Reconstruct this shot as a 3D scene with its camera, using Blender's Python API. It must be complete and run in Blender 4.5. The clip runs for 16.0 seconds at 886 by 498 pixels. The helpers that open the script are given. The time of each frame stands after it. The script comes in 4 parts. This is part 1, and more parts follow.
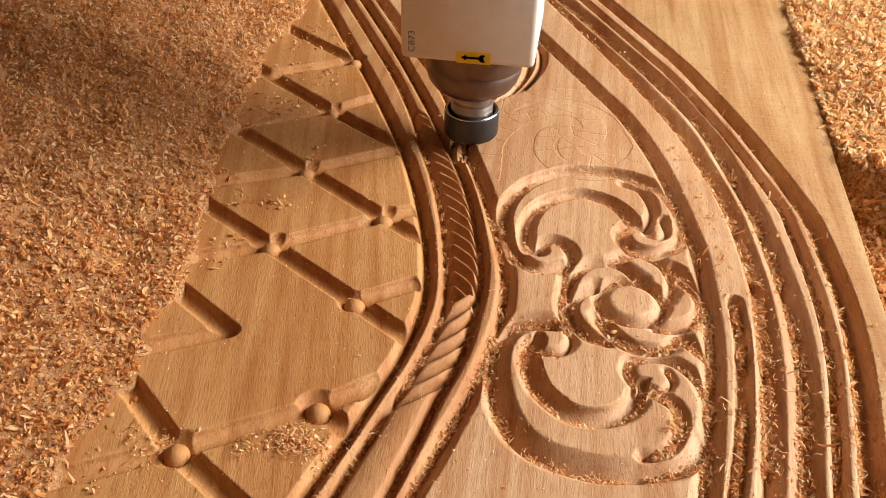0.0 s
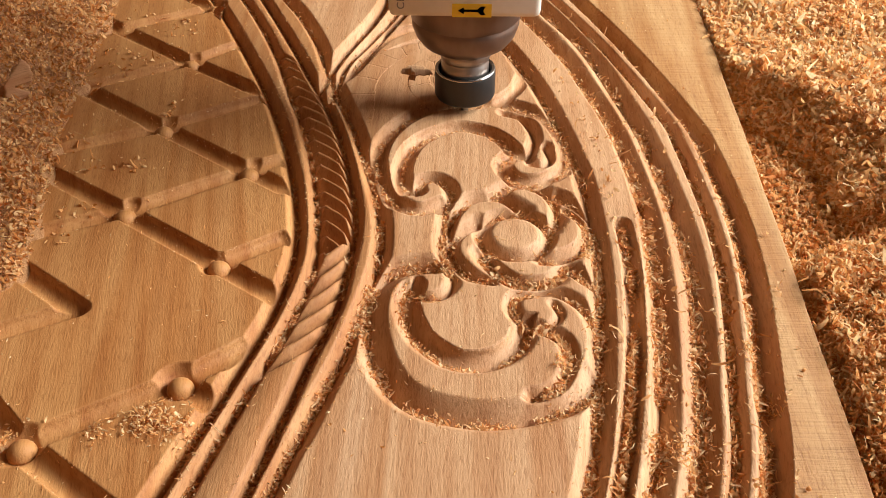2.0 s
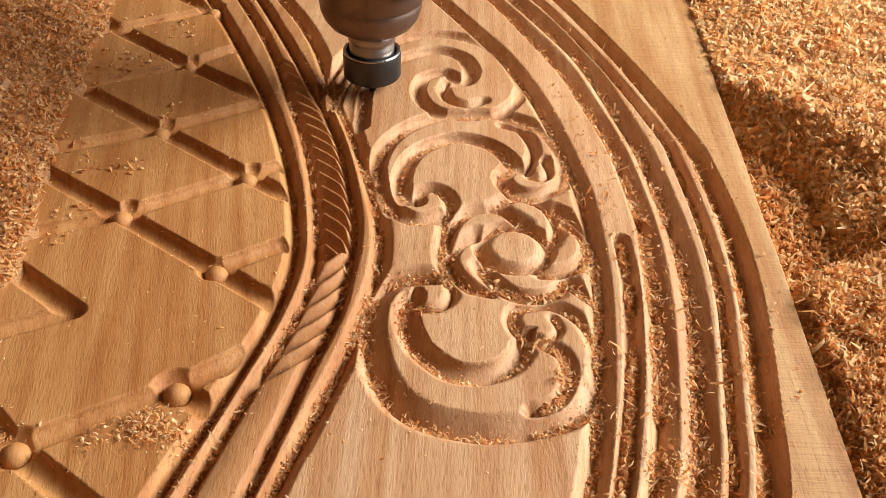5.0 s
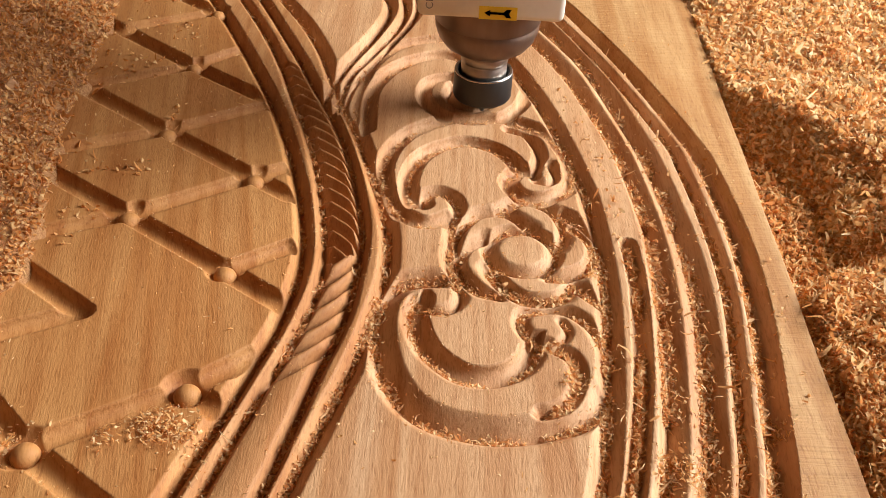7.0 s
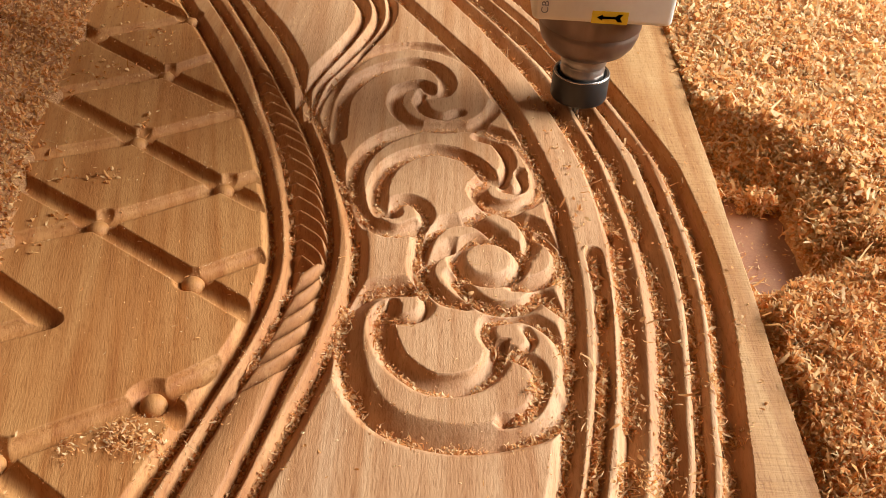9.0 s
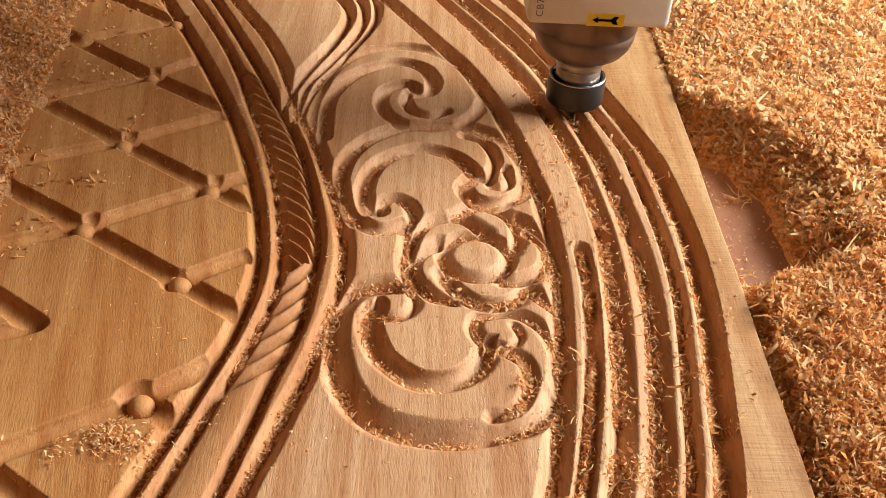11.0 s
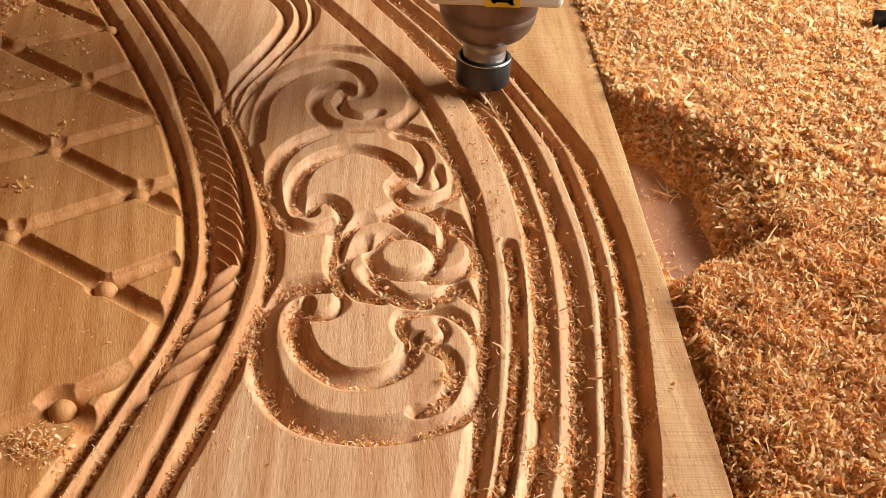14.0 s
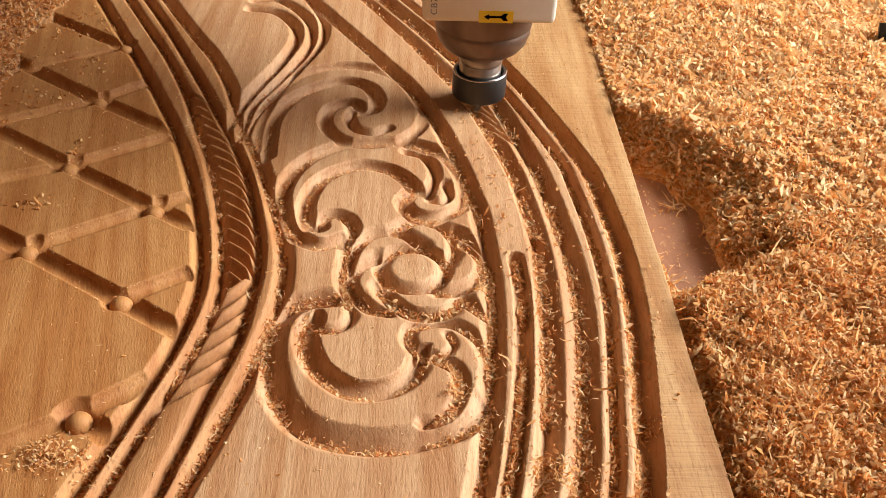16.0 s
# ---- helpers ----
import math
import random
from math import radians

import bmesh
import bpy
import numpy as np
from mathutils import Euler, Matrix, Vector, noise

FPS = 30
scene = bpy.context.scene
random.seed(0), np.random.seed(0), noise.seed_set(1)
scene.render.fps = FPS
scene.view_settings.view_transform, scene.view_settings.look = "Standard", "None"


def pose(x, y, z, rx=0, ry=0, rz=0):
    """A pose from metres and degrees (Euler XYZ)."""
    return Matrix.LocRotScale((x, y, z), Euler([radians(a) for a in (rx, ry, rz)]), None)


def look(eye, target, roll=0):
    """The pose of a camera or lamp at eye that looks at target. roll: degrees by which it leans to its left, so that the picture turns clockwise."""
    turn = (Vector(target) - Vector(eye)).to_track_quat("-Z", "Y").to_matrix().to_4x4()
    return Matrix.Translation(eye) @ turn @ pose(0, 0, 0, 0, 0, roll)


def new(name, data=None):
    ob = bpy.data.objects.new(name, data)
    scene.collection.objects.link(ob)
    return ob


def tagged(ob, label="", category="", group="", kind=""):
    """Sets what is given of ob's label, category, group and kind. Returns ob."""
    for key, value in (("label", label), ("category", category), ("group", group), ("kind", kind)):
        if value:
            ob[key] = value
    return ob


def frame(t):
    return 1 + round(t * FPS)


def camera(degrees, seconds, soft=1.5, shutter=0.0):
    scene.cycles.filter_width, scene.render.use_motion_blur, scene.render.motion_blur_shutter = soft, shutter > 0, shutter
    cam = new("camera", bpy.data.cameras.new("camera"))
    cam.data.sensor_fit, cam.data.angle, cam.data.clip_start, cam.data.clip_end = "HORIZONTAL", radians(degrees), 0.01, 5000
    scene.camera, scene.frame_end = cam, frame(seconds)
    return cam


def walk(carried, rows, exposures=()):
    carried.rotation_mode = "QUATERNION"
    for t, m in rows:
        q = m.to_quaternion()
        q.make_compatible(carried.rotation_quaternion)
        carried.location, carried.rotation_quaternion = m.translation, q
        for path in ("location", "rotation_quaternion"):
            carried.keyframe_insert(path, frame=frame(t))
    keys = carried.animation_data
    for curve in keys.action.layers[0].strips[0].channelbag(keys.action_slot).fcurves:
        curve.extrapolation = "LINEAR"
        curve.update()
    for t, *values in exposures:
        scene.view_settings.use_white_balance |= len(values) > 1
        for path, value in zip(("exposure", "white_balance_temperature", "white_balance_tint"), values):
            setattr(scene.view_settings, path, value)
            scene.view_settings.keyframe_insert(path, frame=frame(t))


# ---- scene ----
EXPO = 0.0
WINDOW_EYE = (1.88, 0.96, 1.13)
WINDOW_W = 173
FILL_W = 6.0
FOV = 51.5
cam = camera(FOV, 16.0, soft=0.4)
# seconds, eye in metres, yaw, pitch, roll in degrees
PATH = [
    (0, -0.0090, -0.0300, 0.3618, 8.00, -36.64, 1.62),
    (0.5, -0.0120, 0.0139, 0.3293, 3.50, -39.31, 2.33),
    (1, -0.0108, 0.0211, 0.3350, 4.20, -38.78, 0.94),
    (1.5, 0.0092, 0.0134, 0.3423, 2.53, -38.82, 1.03),
    (2, 0.0228, 0.0006, 0.3343, 2.54, -39.54, -0.53),
    (2.5, 0.0054, 0.0012, 0.3364, 2.39, -39.24, 1.17),
    (3, 0.0108, 0.0012, 0.3388, 1.61, -39.28, 1.33),
    (3.5, 0.0086, 0.0026, 0.3365, 1.51, -39.39, 1.90),
    (4, 0.0112, 0.0061, 0.3312, 1.09, -39.45, 1.97),
    (4.2, 0.0167, 0.0020, 0.3365, 1.02, -39.18, 1.89),
    (6.3, -0.0031, 0.0045, 0.3350, -0.00, -39.07, 3.60),
    (6.5, -0.0002, 0.0074, 0.3361, 0.01, -39.46, 3.87),
    (7, 0.0000, 0.0000, 0.3350, 0.00, -38.72, 3.09),
    (7.5, 0.0042, 0.0052, 0.3376, -0.13, -39.63, 2.75),
    (8, 0.0066, -0.0012, 0.3415, -0.24, -38.92, 2.48),
    (8.5, 0.0099, 0.0001, 0.3443, -1.30, -38.87, 3.91),
    (10.8, 0.0067, -0.0063, 0.3415, -1.27, -38.22, 3.60),
    (11, 0.0136, -0.0030, 0.3401, -1.74, -38.41, 3.18),
    (11.5, 0.0093, -0.0094, 0.3436, -1.78, -38.09, 3.35),
    (12, 0.0165, -0.0117, 0.3458, -3.25, -38.05, 4.41),
    (12.5, 0.0234, -0.0078, 0.3378, -3.49, -38.64, 3.88),
    (13, 0.0364, -0.0063, 0.3406, -3.73, -38.29, 3.29),
    (13.5, 0.0374, -0.0084, 0.3422, -3.81, -37.93, 3.22),
    (14, 0.0366, -0.0092, 0.3417, -4.33, -38.05, 3.67),
    (14.5, 0.0356, -0.0117, 0.3430, -4.59, -38.06, 3.85),
    (15, 0.0368, -0.0134, 0.3435, -4.68, -37.76, 3.63),
    (15.5, 0.0372, -0.0156, 0.3500, -4.28, -37.46, 3.17),
    (16, 0.0399, -0.0162, 0.3482, -3.16, -37.33, 2.66),
]
walk(cam, [(t, pose(x, y, z, 90 + pitch, 0, yaw) @ pose(0, 0, 0, 0, 0, roll)) for t, x, y, z, yaw, pitch, roll in PATH],
     exposures=[(0.0, EXPO), (16.0, EXPO)])

# ---- world and light ----
world = bpy.data.worlds.new("sky")
world.use_nodes = True
scene.world = world
sky = world.node_tree.nodes.new("ShaderNodeTexSky")
sky.sky_type, sky.sun_disc = "NISHITA", False
sky.sun_elevation, sky.sun_rotation = radians(34), radians(120)
world.node_tree.links.new(sky.outputs["Color"], world.node_tree.nodes["Background"].inputs["Color"])
world.node_tree.nodes["Background"].inputs["Strength"].default_value = 0.01


def area_lamp(name, eye, target, sx, sy, watts, colour):
    data = bpy.data.lights.new(name, "AREA")
    data.shape, data.size, data.size_y, data.energy, data.color = "RECTANGLE", sx, sy, watts, colour
    ob = new(name, data)
    ob.matrix_world = look(eye, target)
    return ob


# daylight through the window opening, and an added warm fill lamp in front
area_lamp("window_light", WINDOW_EYE, (0.0, 0.96, 1.13), 1.80, 0.90, WINDOW_W, (0.94, 1.0, 1.03))
area_lamp("warm_fill", (-0.8, -3.1, 0.6), (0.0, 0.5, 0.0), 2.0, 2.0, FILL_W, (1.0, 0.42, 0.17))


# ---- materials ----
def material(name, rough=0.6, metal=0.0):
    m = bpy.data.materials.new(name)
    m.use_nodes = True
    nt = m.node_tree
    b = nt.nodes["Principled BSDF"]
    b.inputs["Roughness"].default_value, b.inputs["Metallic"].default_value = rough, metal
    return m, nt, b


def node(nt, kind, **values):
    n = nt.nodes.new(kind)
    for k, v in values.items():
        n.inputs[k.replace("_", " ")].default_value = v
    return n


def ramp(nt, fac, stops):
    r = nt.nodes.new("ShaderNodeValToRGB")
    while len(r.color_ramp.elements) < len(stops):
        r.color_ramp.elements.new(0.5)
    for e, (p, c) in zip(r.color_ramp.elements, stops):
        e.position, e.color = p, (*c, 1)
    nt.links.new(fac, r.inputs["Fac"])
    return r.outputs["Color"]


def mixed(nt, a, b, fac, blend="MIX"):
    m = nt.nodes.new("ShaderNodeMix")
    m.data_type, m.blend_type = "RGBA", blend
    for sock, v in ((m.inputs[6], a), (m.inputs[7], b), (m.inputs[0], fac)):
        if isinstance(v, (tuple, float, int)):
            sock.default_value = (*v, 1) if isinstance(v, tuple) else v
        else:
            nt.links.new(v, sock)
    return m.outputs[2]


def mapped(nt, scale, coords="Object", turn=0.0):
    mp = nt.nodes.new("ShaderNodeMapping")
    mp.inputs["Scale"].default_value = scale
    if coords == "rest":
        at = nt.nodes.new("ShaderNodeAttribute")
        at.attribute_name = "rest"
        nt.links.new(at.outputs["Vector"], mp.inputs["Vector"])
    else:
        source = nt.nodes.new("ShaderNodeTexCoord").outputs[coords]
        if turn:
            rot = nt.nodes.new("ShaderNodeMapping")
            rot.inputs["Rotation"].default_value = (0, 0, radians(turn))
            nt.links.new(source, rot.inputs["Vector"])
            source = rot.outputs["Vector"]
        nt.links.new(source, mp.inputs["Vector"])
    return mp.outputs["Vector"]


def noise_tex(nt, vec, scale, detail=4.0, rough=0.55, dist=0.0):
    n = node(nt, "ShaderNodeTexNoise", Scale=scale, Detail=detail, Roughness=rough, Distortion=dist)
    nt.links.new(vec, n.inputs["Vector"])
    return n.outputs["Fac"]


def bump(nt, b, height, strength, distance, normal=None):
    n = node(nt, "ShaderNodeBump", Strength=strength, Distance=distance)
    nt.links.new(height, n.inputs["Height"])
    if normal is not None:
        nt.links.new(normal, n.inputs["Normal"])
    nt.links.new(n.outputs["Normal"], b.inputs["Normal"])
    return n.outputs["Normal"]


def wood(name, tint=(1.0, 1.0, 1.0), cross=0.0, coords="Object", turn=0.0):
    """Fresh-cut pale softwood, its grain along y: broad glued staves, streaks, short dark fibres and tool marks."""
    m, nt, b = material(name, 0.62)
    b.inputs["Specular IOR Level"].default_value = 0.3
    stave = noise_tex(nt, mapped(nt, (1, 0.05, 0.3), coords, turn), 26, 2, 0.5)
    streak = noise_tex(nt, mapped(nt, (1, 0.035, 1), coords, turn), 210, 4, 0.6, 0.4)
    pore = noise_tex(nt, mapped(nt, (1, 0.12, 0.6), coords, turn), 950, 2, 0.6)
    blotch = noise_tex(nt, mapped(nt, (1, 1, 1), coords, turn), 14, 3, 0.6)
    base = ramp(nt, stave, [(0.3, (0.53, 0.255, 0.11)), (0.43, (0.67, 0.39, 0.208)), (0.5, (0.71, 0.435, 0.245)), (0.57, (0.57, 0.29, 0.132)), (0.70, (0.74, 0.475, 0.285))])
    base = mixed(nt, base, ramp(nt, streak, [(0.3, (0.74, 0.61, 0.50)), (0.55, (1, 1, 1)), (0.8, (1.0, 0.98, 0.95))]), 0.7, "MULTIPLY")
    base = mixed(nt, base, ramp(nt, pore, [(0.30, (0.42, 0.28, 0.19)), (0.40, (0.78, 0.68, 0.58)), (0.47, (1, 1, 1))]), 0.42, "MULTIPLY")
    base = mixed(nt, base, ramp(nt, blotch, [(0.3, (0.86, 0.78, 0.70)), (0.65, (1, 1, 1))]), 0.8, "MULTIPLY")
    base = mixed(nt, base, tuple(0.90 * c * k for c, k in zip(tint, (1.0, 0.93, 0.84))), 1.0, "MULTIPLY")
    nt.links.new(base, b.inputs["Base Color"])
    fuzz = noise_tex(nt, mapped(nt, (1, 0.22, 0.6), coords, turn), 760, 5, 0.75)
    n = bump(nt, b, fuzz, 0.42, 0.0008)
    n = bump(nt, b, pore, 0.3, 0.0006, n)
    if cross:
        marks = noise_tex(nt, mapped(nt, (0.05, 1, 0.2), coords), 330, 3, 0.6, 0.6)
        bump(nt, b, marks, cross, 0.0022, n)
    return m


def chip_wood(name, dark, mid, pale):
    """Shavings: each chip its own tone, from pale sapwood to deep orange."""
    m, nt, b = material(name, 0.7)
    b.inputs["Specular IOR Level"].default_value = 0.12
    geo = nt.nodes.new("ShaderNodeNewGeometry")
    tone = ramp(nt, geo.outputs["Random Per Island"], [(0.0, dark), (0.4, mid), (0.8, pale), (1.0, pale)])
    grain = noise_tex(nt, mapped(nt, (1, 1, 1)), 500, 3, 0.6)
    tone = mixed(nt, tone, ramp(nt, grain, [(0.3, (0.75, 0.68, 0.6)), (0.6, (1, 1, 1))]), 0.7, "MULTIPLY")
    nt.links.new(tone, b.inputs["Base Color"])
    tr = nt.nodes.new("ShaderNodeBsdfTranslucent")
    nt.links.new(tone, tr.inputs["Color"])
    mix = node(nt, "ShaderNodeMixShader", Fac=0.48)
    out = nt.nodes["Material Output"]
    nt.links.new(b.outputs[0], mix.inputs[1])
    nt.links.new(tr.outputs[0], mix.inputs[2])
    nt.links.new(mix.outputs[0], out.inputs["Surface"])
    return m


def dust_wood(name, a, c):
    m, nt, b = material(name, 0.85)
    fine = noise_tex(nt, mapped(nt, (1, 1, 1)), 380, 6, 0.75)
    coarse = noise_tex(nt, mapped(nt, (1, 1, 1)), 60, 3, 0.6)
    col = mixed(nt, ramp(nt, fine, [(0.3, a), (0.65, c)]), ramp(nt, coarse, [(0.3, (0.8, 0.72, 0.64)), (0.6, (1, 1, 1))]), 0.7, "MULTIPLY")
    nt.links.new(col, b.inputs["Base Color"])
    bump(nt, b, fine, 0.9, 0.003)
    return m


def worn_metal(name, colour, rough, metal=1.0, scale=60.0, low=0.6):
    m, nt, b = material(name, rough, metal)
    n1 = noise_tex(nt, mapped(nt, (1, 1, 0.25)), scale, 4, 0.65)
    n2 = noise_tex(nt, mapped(nt, (1, 1, 1)), scale * 7, 3, 0.6)
    col = mixed(nt, colour, ramp(nt, n1, [(0.3, (low, low * 0.92, low * 0.86)), (0.7, (1, 1, 1))]), 0.9, "MULTIPLY")
    nt.links.new(col, b.inputs["Base Color"])
    r = nt.nodes.new("ShaderNodeMapRange")
    r.inputs["To Min"].default_value, r.inputs["To Max"].default_value = rough * 0.75, min(1.0, rough * 1.35)
    nt.links.new(n1, r.inputs["Value"])
    nt.links.new(r.outputs["Result"], b.inputs["Roughness"])
    bump(nt, b, n2, 0.08, 0.0004)
    return m


def paint(name, colour, rough=0.5, scale=40.0, low=0.85):
    m, nt, b = material(name, rough)
    n1 = noise_tex(nt, mapped(nt, (1, 1, 1)), scale, 5, 0.65)
    col = mixed(nt, colour, ramp(nt, n1, [(0.3, (low, low * 0.97, low * 0.93)), (0.6, (1, 1, 1))]), 1.0, "MULTIPLY")
    nt.links.new(col, b.inputs["Base Color"])
    bump(nt, b, n1, 0.06, 0.0006)
    return m


def dusty(name, colour, dust):
    """A painted board under a thin, wiped film of wood dust."""
    m, nt, b = material(name, 0.5)
    film = noise_tex(nt, mapped(nt, (1, 0.6, 1)), 38, 6, 0.7, 0.8)
    grit = noise_tex(nt, mapped(nt, (1, 1, 1)), 900, 3, 0.7)
    col = mixed(nt, colour, dust, ramp(nt, film, [(0.40, (0.10, 0.10, 0.10)), (0.72, (0.8, 0.8, 0.8))]))
    col = mixed(nt, col, ramp(nt, grit, [(0.35, (0.75, 0.72, 0.70)), (0.6, (1, 1, 1))]), 0.8, "MULTIPLY")
    nt.links.new(col, b.inputs["Base Color"])
    bump(nt, b, grit, 0.3, 0.0006)
    return m


WOOD = wood("carved softwood")
RIM = wood("rough sawn softwood", (0.92, 0.92, 0.76), 0.4)
# the lattice's own orange hue, darkened too for light that falls off leftward
LATTICE_WOOD = wood("dimmed orange wood", (0.88, 0.73, 0.48), turn=-12.0)
ROPE_WOOD = wood("orange softwood", (0.83, 0.72, 0.56))
WASTE_WOOD = wood("milled softwood", coords="rest")
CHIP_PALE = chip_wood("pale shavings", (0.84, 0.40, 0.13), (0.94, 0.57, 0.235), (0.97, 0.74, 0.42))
# darker copy of the pale shavings, with the heaps' shade in its colour
CHIP_SHADED = chip_wood("shaded orange shavings", (0.62, 0.235, 0.062), (0.82, 0.41, 0.135), (0.92, 0.62, 0.30))
CHIP_GROOVE = chip_wood("fresh orange crumbs", (0.66, 0.27, 0.085), (0.84, 0.46, 0.18), (0.93, 0.66, 0.36))
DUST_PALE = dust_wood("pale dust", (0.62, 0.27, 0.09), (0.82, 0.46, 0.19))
# darker dust for the left bank: its colour holds the shade there
DUST_SHADED = dust_wood("shaded orange dust", (0.40, 0.155, 0.05), (0.62, 0.31, 0.12))
BED = dusty("reddish phenolic board", (0.32, 0.125, 0.06), (0.48, 0.235, 0.11))
HOUSING = paint("cream enamel", (0.78, 0.72, 0.61), 0.45, 30, 0.88)
BRONZE = worn_metal("tarnished steel", (0.23, 0.165, 0.132), 0.38, 0.85, 45, 0.6)
SHAFT = worn_metal("brushed steel", (0.36, 0.32, 0.29), 0.36, 1.0, 70, 0.7)
NUT = worn_metal("blackened steel", (0.06, 0.058, 0.056), 0.45, 0.7, 50, 0.7)
EDGE = worn_metal("bright worn steel", (0.62, 0.60, 0.57), 0.25, 1.0, 80, 0.75)
CARBIDE = worn_metal("carbide", (0.32, 0.31, 0.30), 0.3, 1.0, 80, 0.7)
YELLOW = paint("yellow sticker", (0.80, 0.50, 0.015), 0.4, 60, 0.85)
BLACK = paint("black ink", (0.02, 0.018, 0.016), 0.5, 60, 0.8)
INK = paint("grey stamped ink", (0.22, 0.20, 0.18), 0.6, 90, 0.6)
# tone of the unseen walls and ceiling, picked to bounce warm fill light
PLASTER = paint("warm bounce plaster", (0.30, 0.18, 0.10), 0.8, 6, 0.8)
CONCRETE = paint("sawdust-covered concrete", (0.30, 0.19, 0.10), 0.85, 8, 0.75)
RUBBER = paint("black rubber", (0.02, 0.02, 0.02), 0.6, 60, 0.7)
STEEL_PAINT = paint("grey machine enamel", (0.30, 0.31, 0.32), 0.5, 20, 0.85)


# ---- mesh helpers ----
def link_mesh(name, mesh, mat, parent=None, label="", smooth=False):
    mesh.materials.append(mat)
    if smooth:
        mesh.polygons.foreach_set("use_smooth", np.ones(len(mesh.polygons), bool))
    ob = new(name, mesh)
    if parent is not None:
        ob.parent = parent
    if label:
        ob["label"] = label
    return ob


def part(name, bm, mat, parent=None, label="", smooth=False):
    mesh = bpy.data.meshes.new(name)
    bm.to_mesh(mesh)
    bm.free()
    return link_mesh(name, mesh, mat, parent, label, smooth)


def array_mesh(name, co, quads):
    mesh = bpy.data.meshes.new(name)
    mesh.vertices.add(len(co))
    mesh.vertices.foreach_set("co", np.ascontiguousarray(co, np.float32).ravel())
    mesh.loops.add(quads.size)
    mesh.loops.foreach_set("vertex_index", np.ascontiguousarray(quads, np.int32).ravel())
    mesh.polygons.add(len(quads))
    mesh.polygons.foreach_set("loop_start", np.arange(0, quads.size, 4, dtype=np.int32))
    mesh.update(calc_edges=True)
    return mesh


def box(x0, x1, y0, y1, z0, z1, bevel=0.0, seg=2):
    bm = bmesh.new()
    bmesh.ops.create_cube(bm, size=1.0, matrix=Matrix.LocRotScale(((x0 + x1) / 2, (y0 + y1) / 2, (z0 + z1) / 2), None, (x1 - x0, y1 - y0, z1 - z0)))
    if bevel:
        bmesh.ops.bevel(bm, geom=bm.edges[:], offset=bevel, segments=seg, profile=0.5, affect="EDGES")
    return bm


def lathe(rings, seg=64):
    """A turned solid from rings of (radius, z), top to bottom."""
    bm = bmesh.new()
    loops = []
    for r, z in rings:
        if r < 1e-6:
            loops.append([bm.verts.new((0, 0, z))])
        else:
            loops.append([bm.verts.new((r * math.cos(2 * math.pi * k / seg), r * math.sin(2 * math.pi * k / seg), z)) for k in range(seg)])
    for a, b in zip(loops, loops[1:]):
        for k in range(seg):
            j = (k + 1) % seg
            if len(a) == 1 and len(b) > 1:
                bm.faces.new((a[0], b[k], b[j]))
            elif len(b) == 1 and len(a) > 1:
                bm.faces.new((a[k], b[0], a[j]))
            elif len(a) > 1:
                bm.faces.new((a[k], b[k], b[j], a[j]))
    bmesh.ops.recalc_face_normals(bm, faces=bm.faces[:])
    return bm


# ---- the carved panel: depths are cut along curves, in millimetres ----
def spline(pts, step=1.5):
    """A Catmull-Rom curve through the points, evenly sampled."""
    p = np.array(pts, float)
    p = np.vstack([2 * p[0] - p[1], p, 2 * p[-1] - p[-2]])
    out = []
    for a, b, c, d in zip(p, p[1:], p[2:], p[3:]):
        n = max(2, int(np.hypot(*(c - b)) / step))
        t = np.linspace(0, 1, n, endpoint=False)[:, None]
        out.append(0.5 * (2 * b + (c - a) * t + (2 * a - 5 * b + 4 * c - d) * t**2 + (3 * b - a - 3 * c + d) * t**3))
    out.append(p[-2][None])
    return np.vstack(out)


X0, X1, Y0, Y1 = -380.0, 225.0, 150.0, 1060.0


def graded(lo, hi, fine_lo, fine_hi, fine, coarse):
    a = np.arange(fine_lo, fine_hi, fine)
    left = np.arange(lo, fine_lo, coarse)
    right = np.append(np.arange(fine_hi, hi, coarse), hi)
    return np.concatenate([left, a, right])


GX = graded(X0, X1, -245.0, 190.0, 0.74, 2.4)
GY = np.concatenate([np.arange(Y0, 200, 1.2), np.arange(200, 540, 0.72), np.arange(540, 800, 1.1), np.arange(800, Y1, 2.6)])
XX, YY = np.meshgrid(GX, GY)
DEPTH = np.zeros_like(XX)


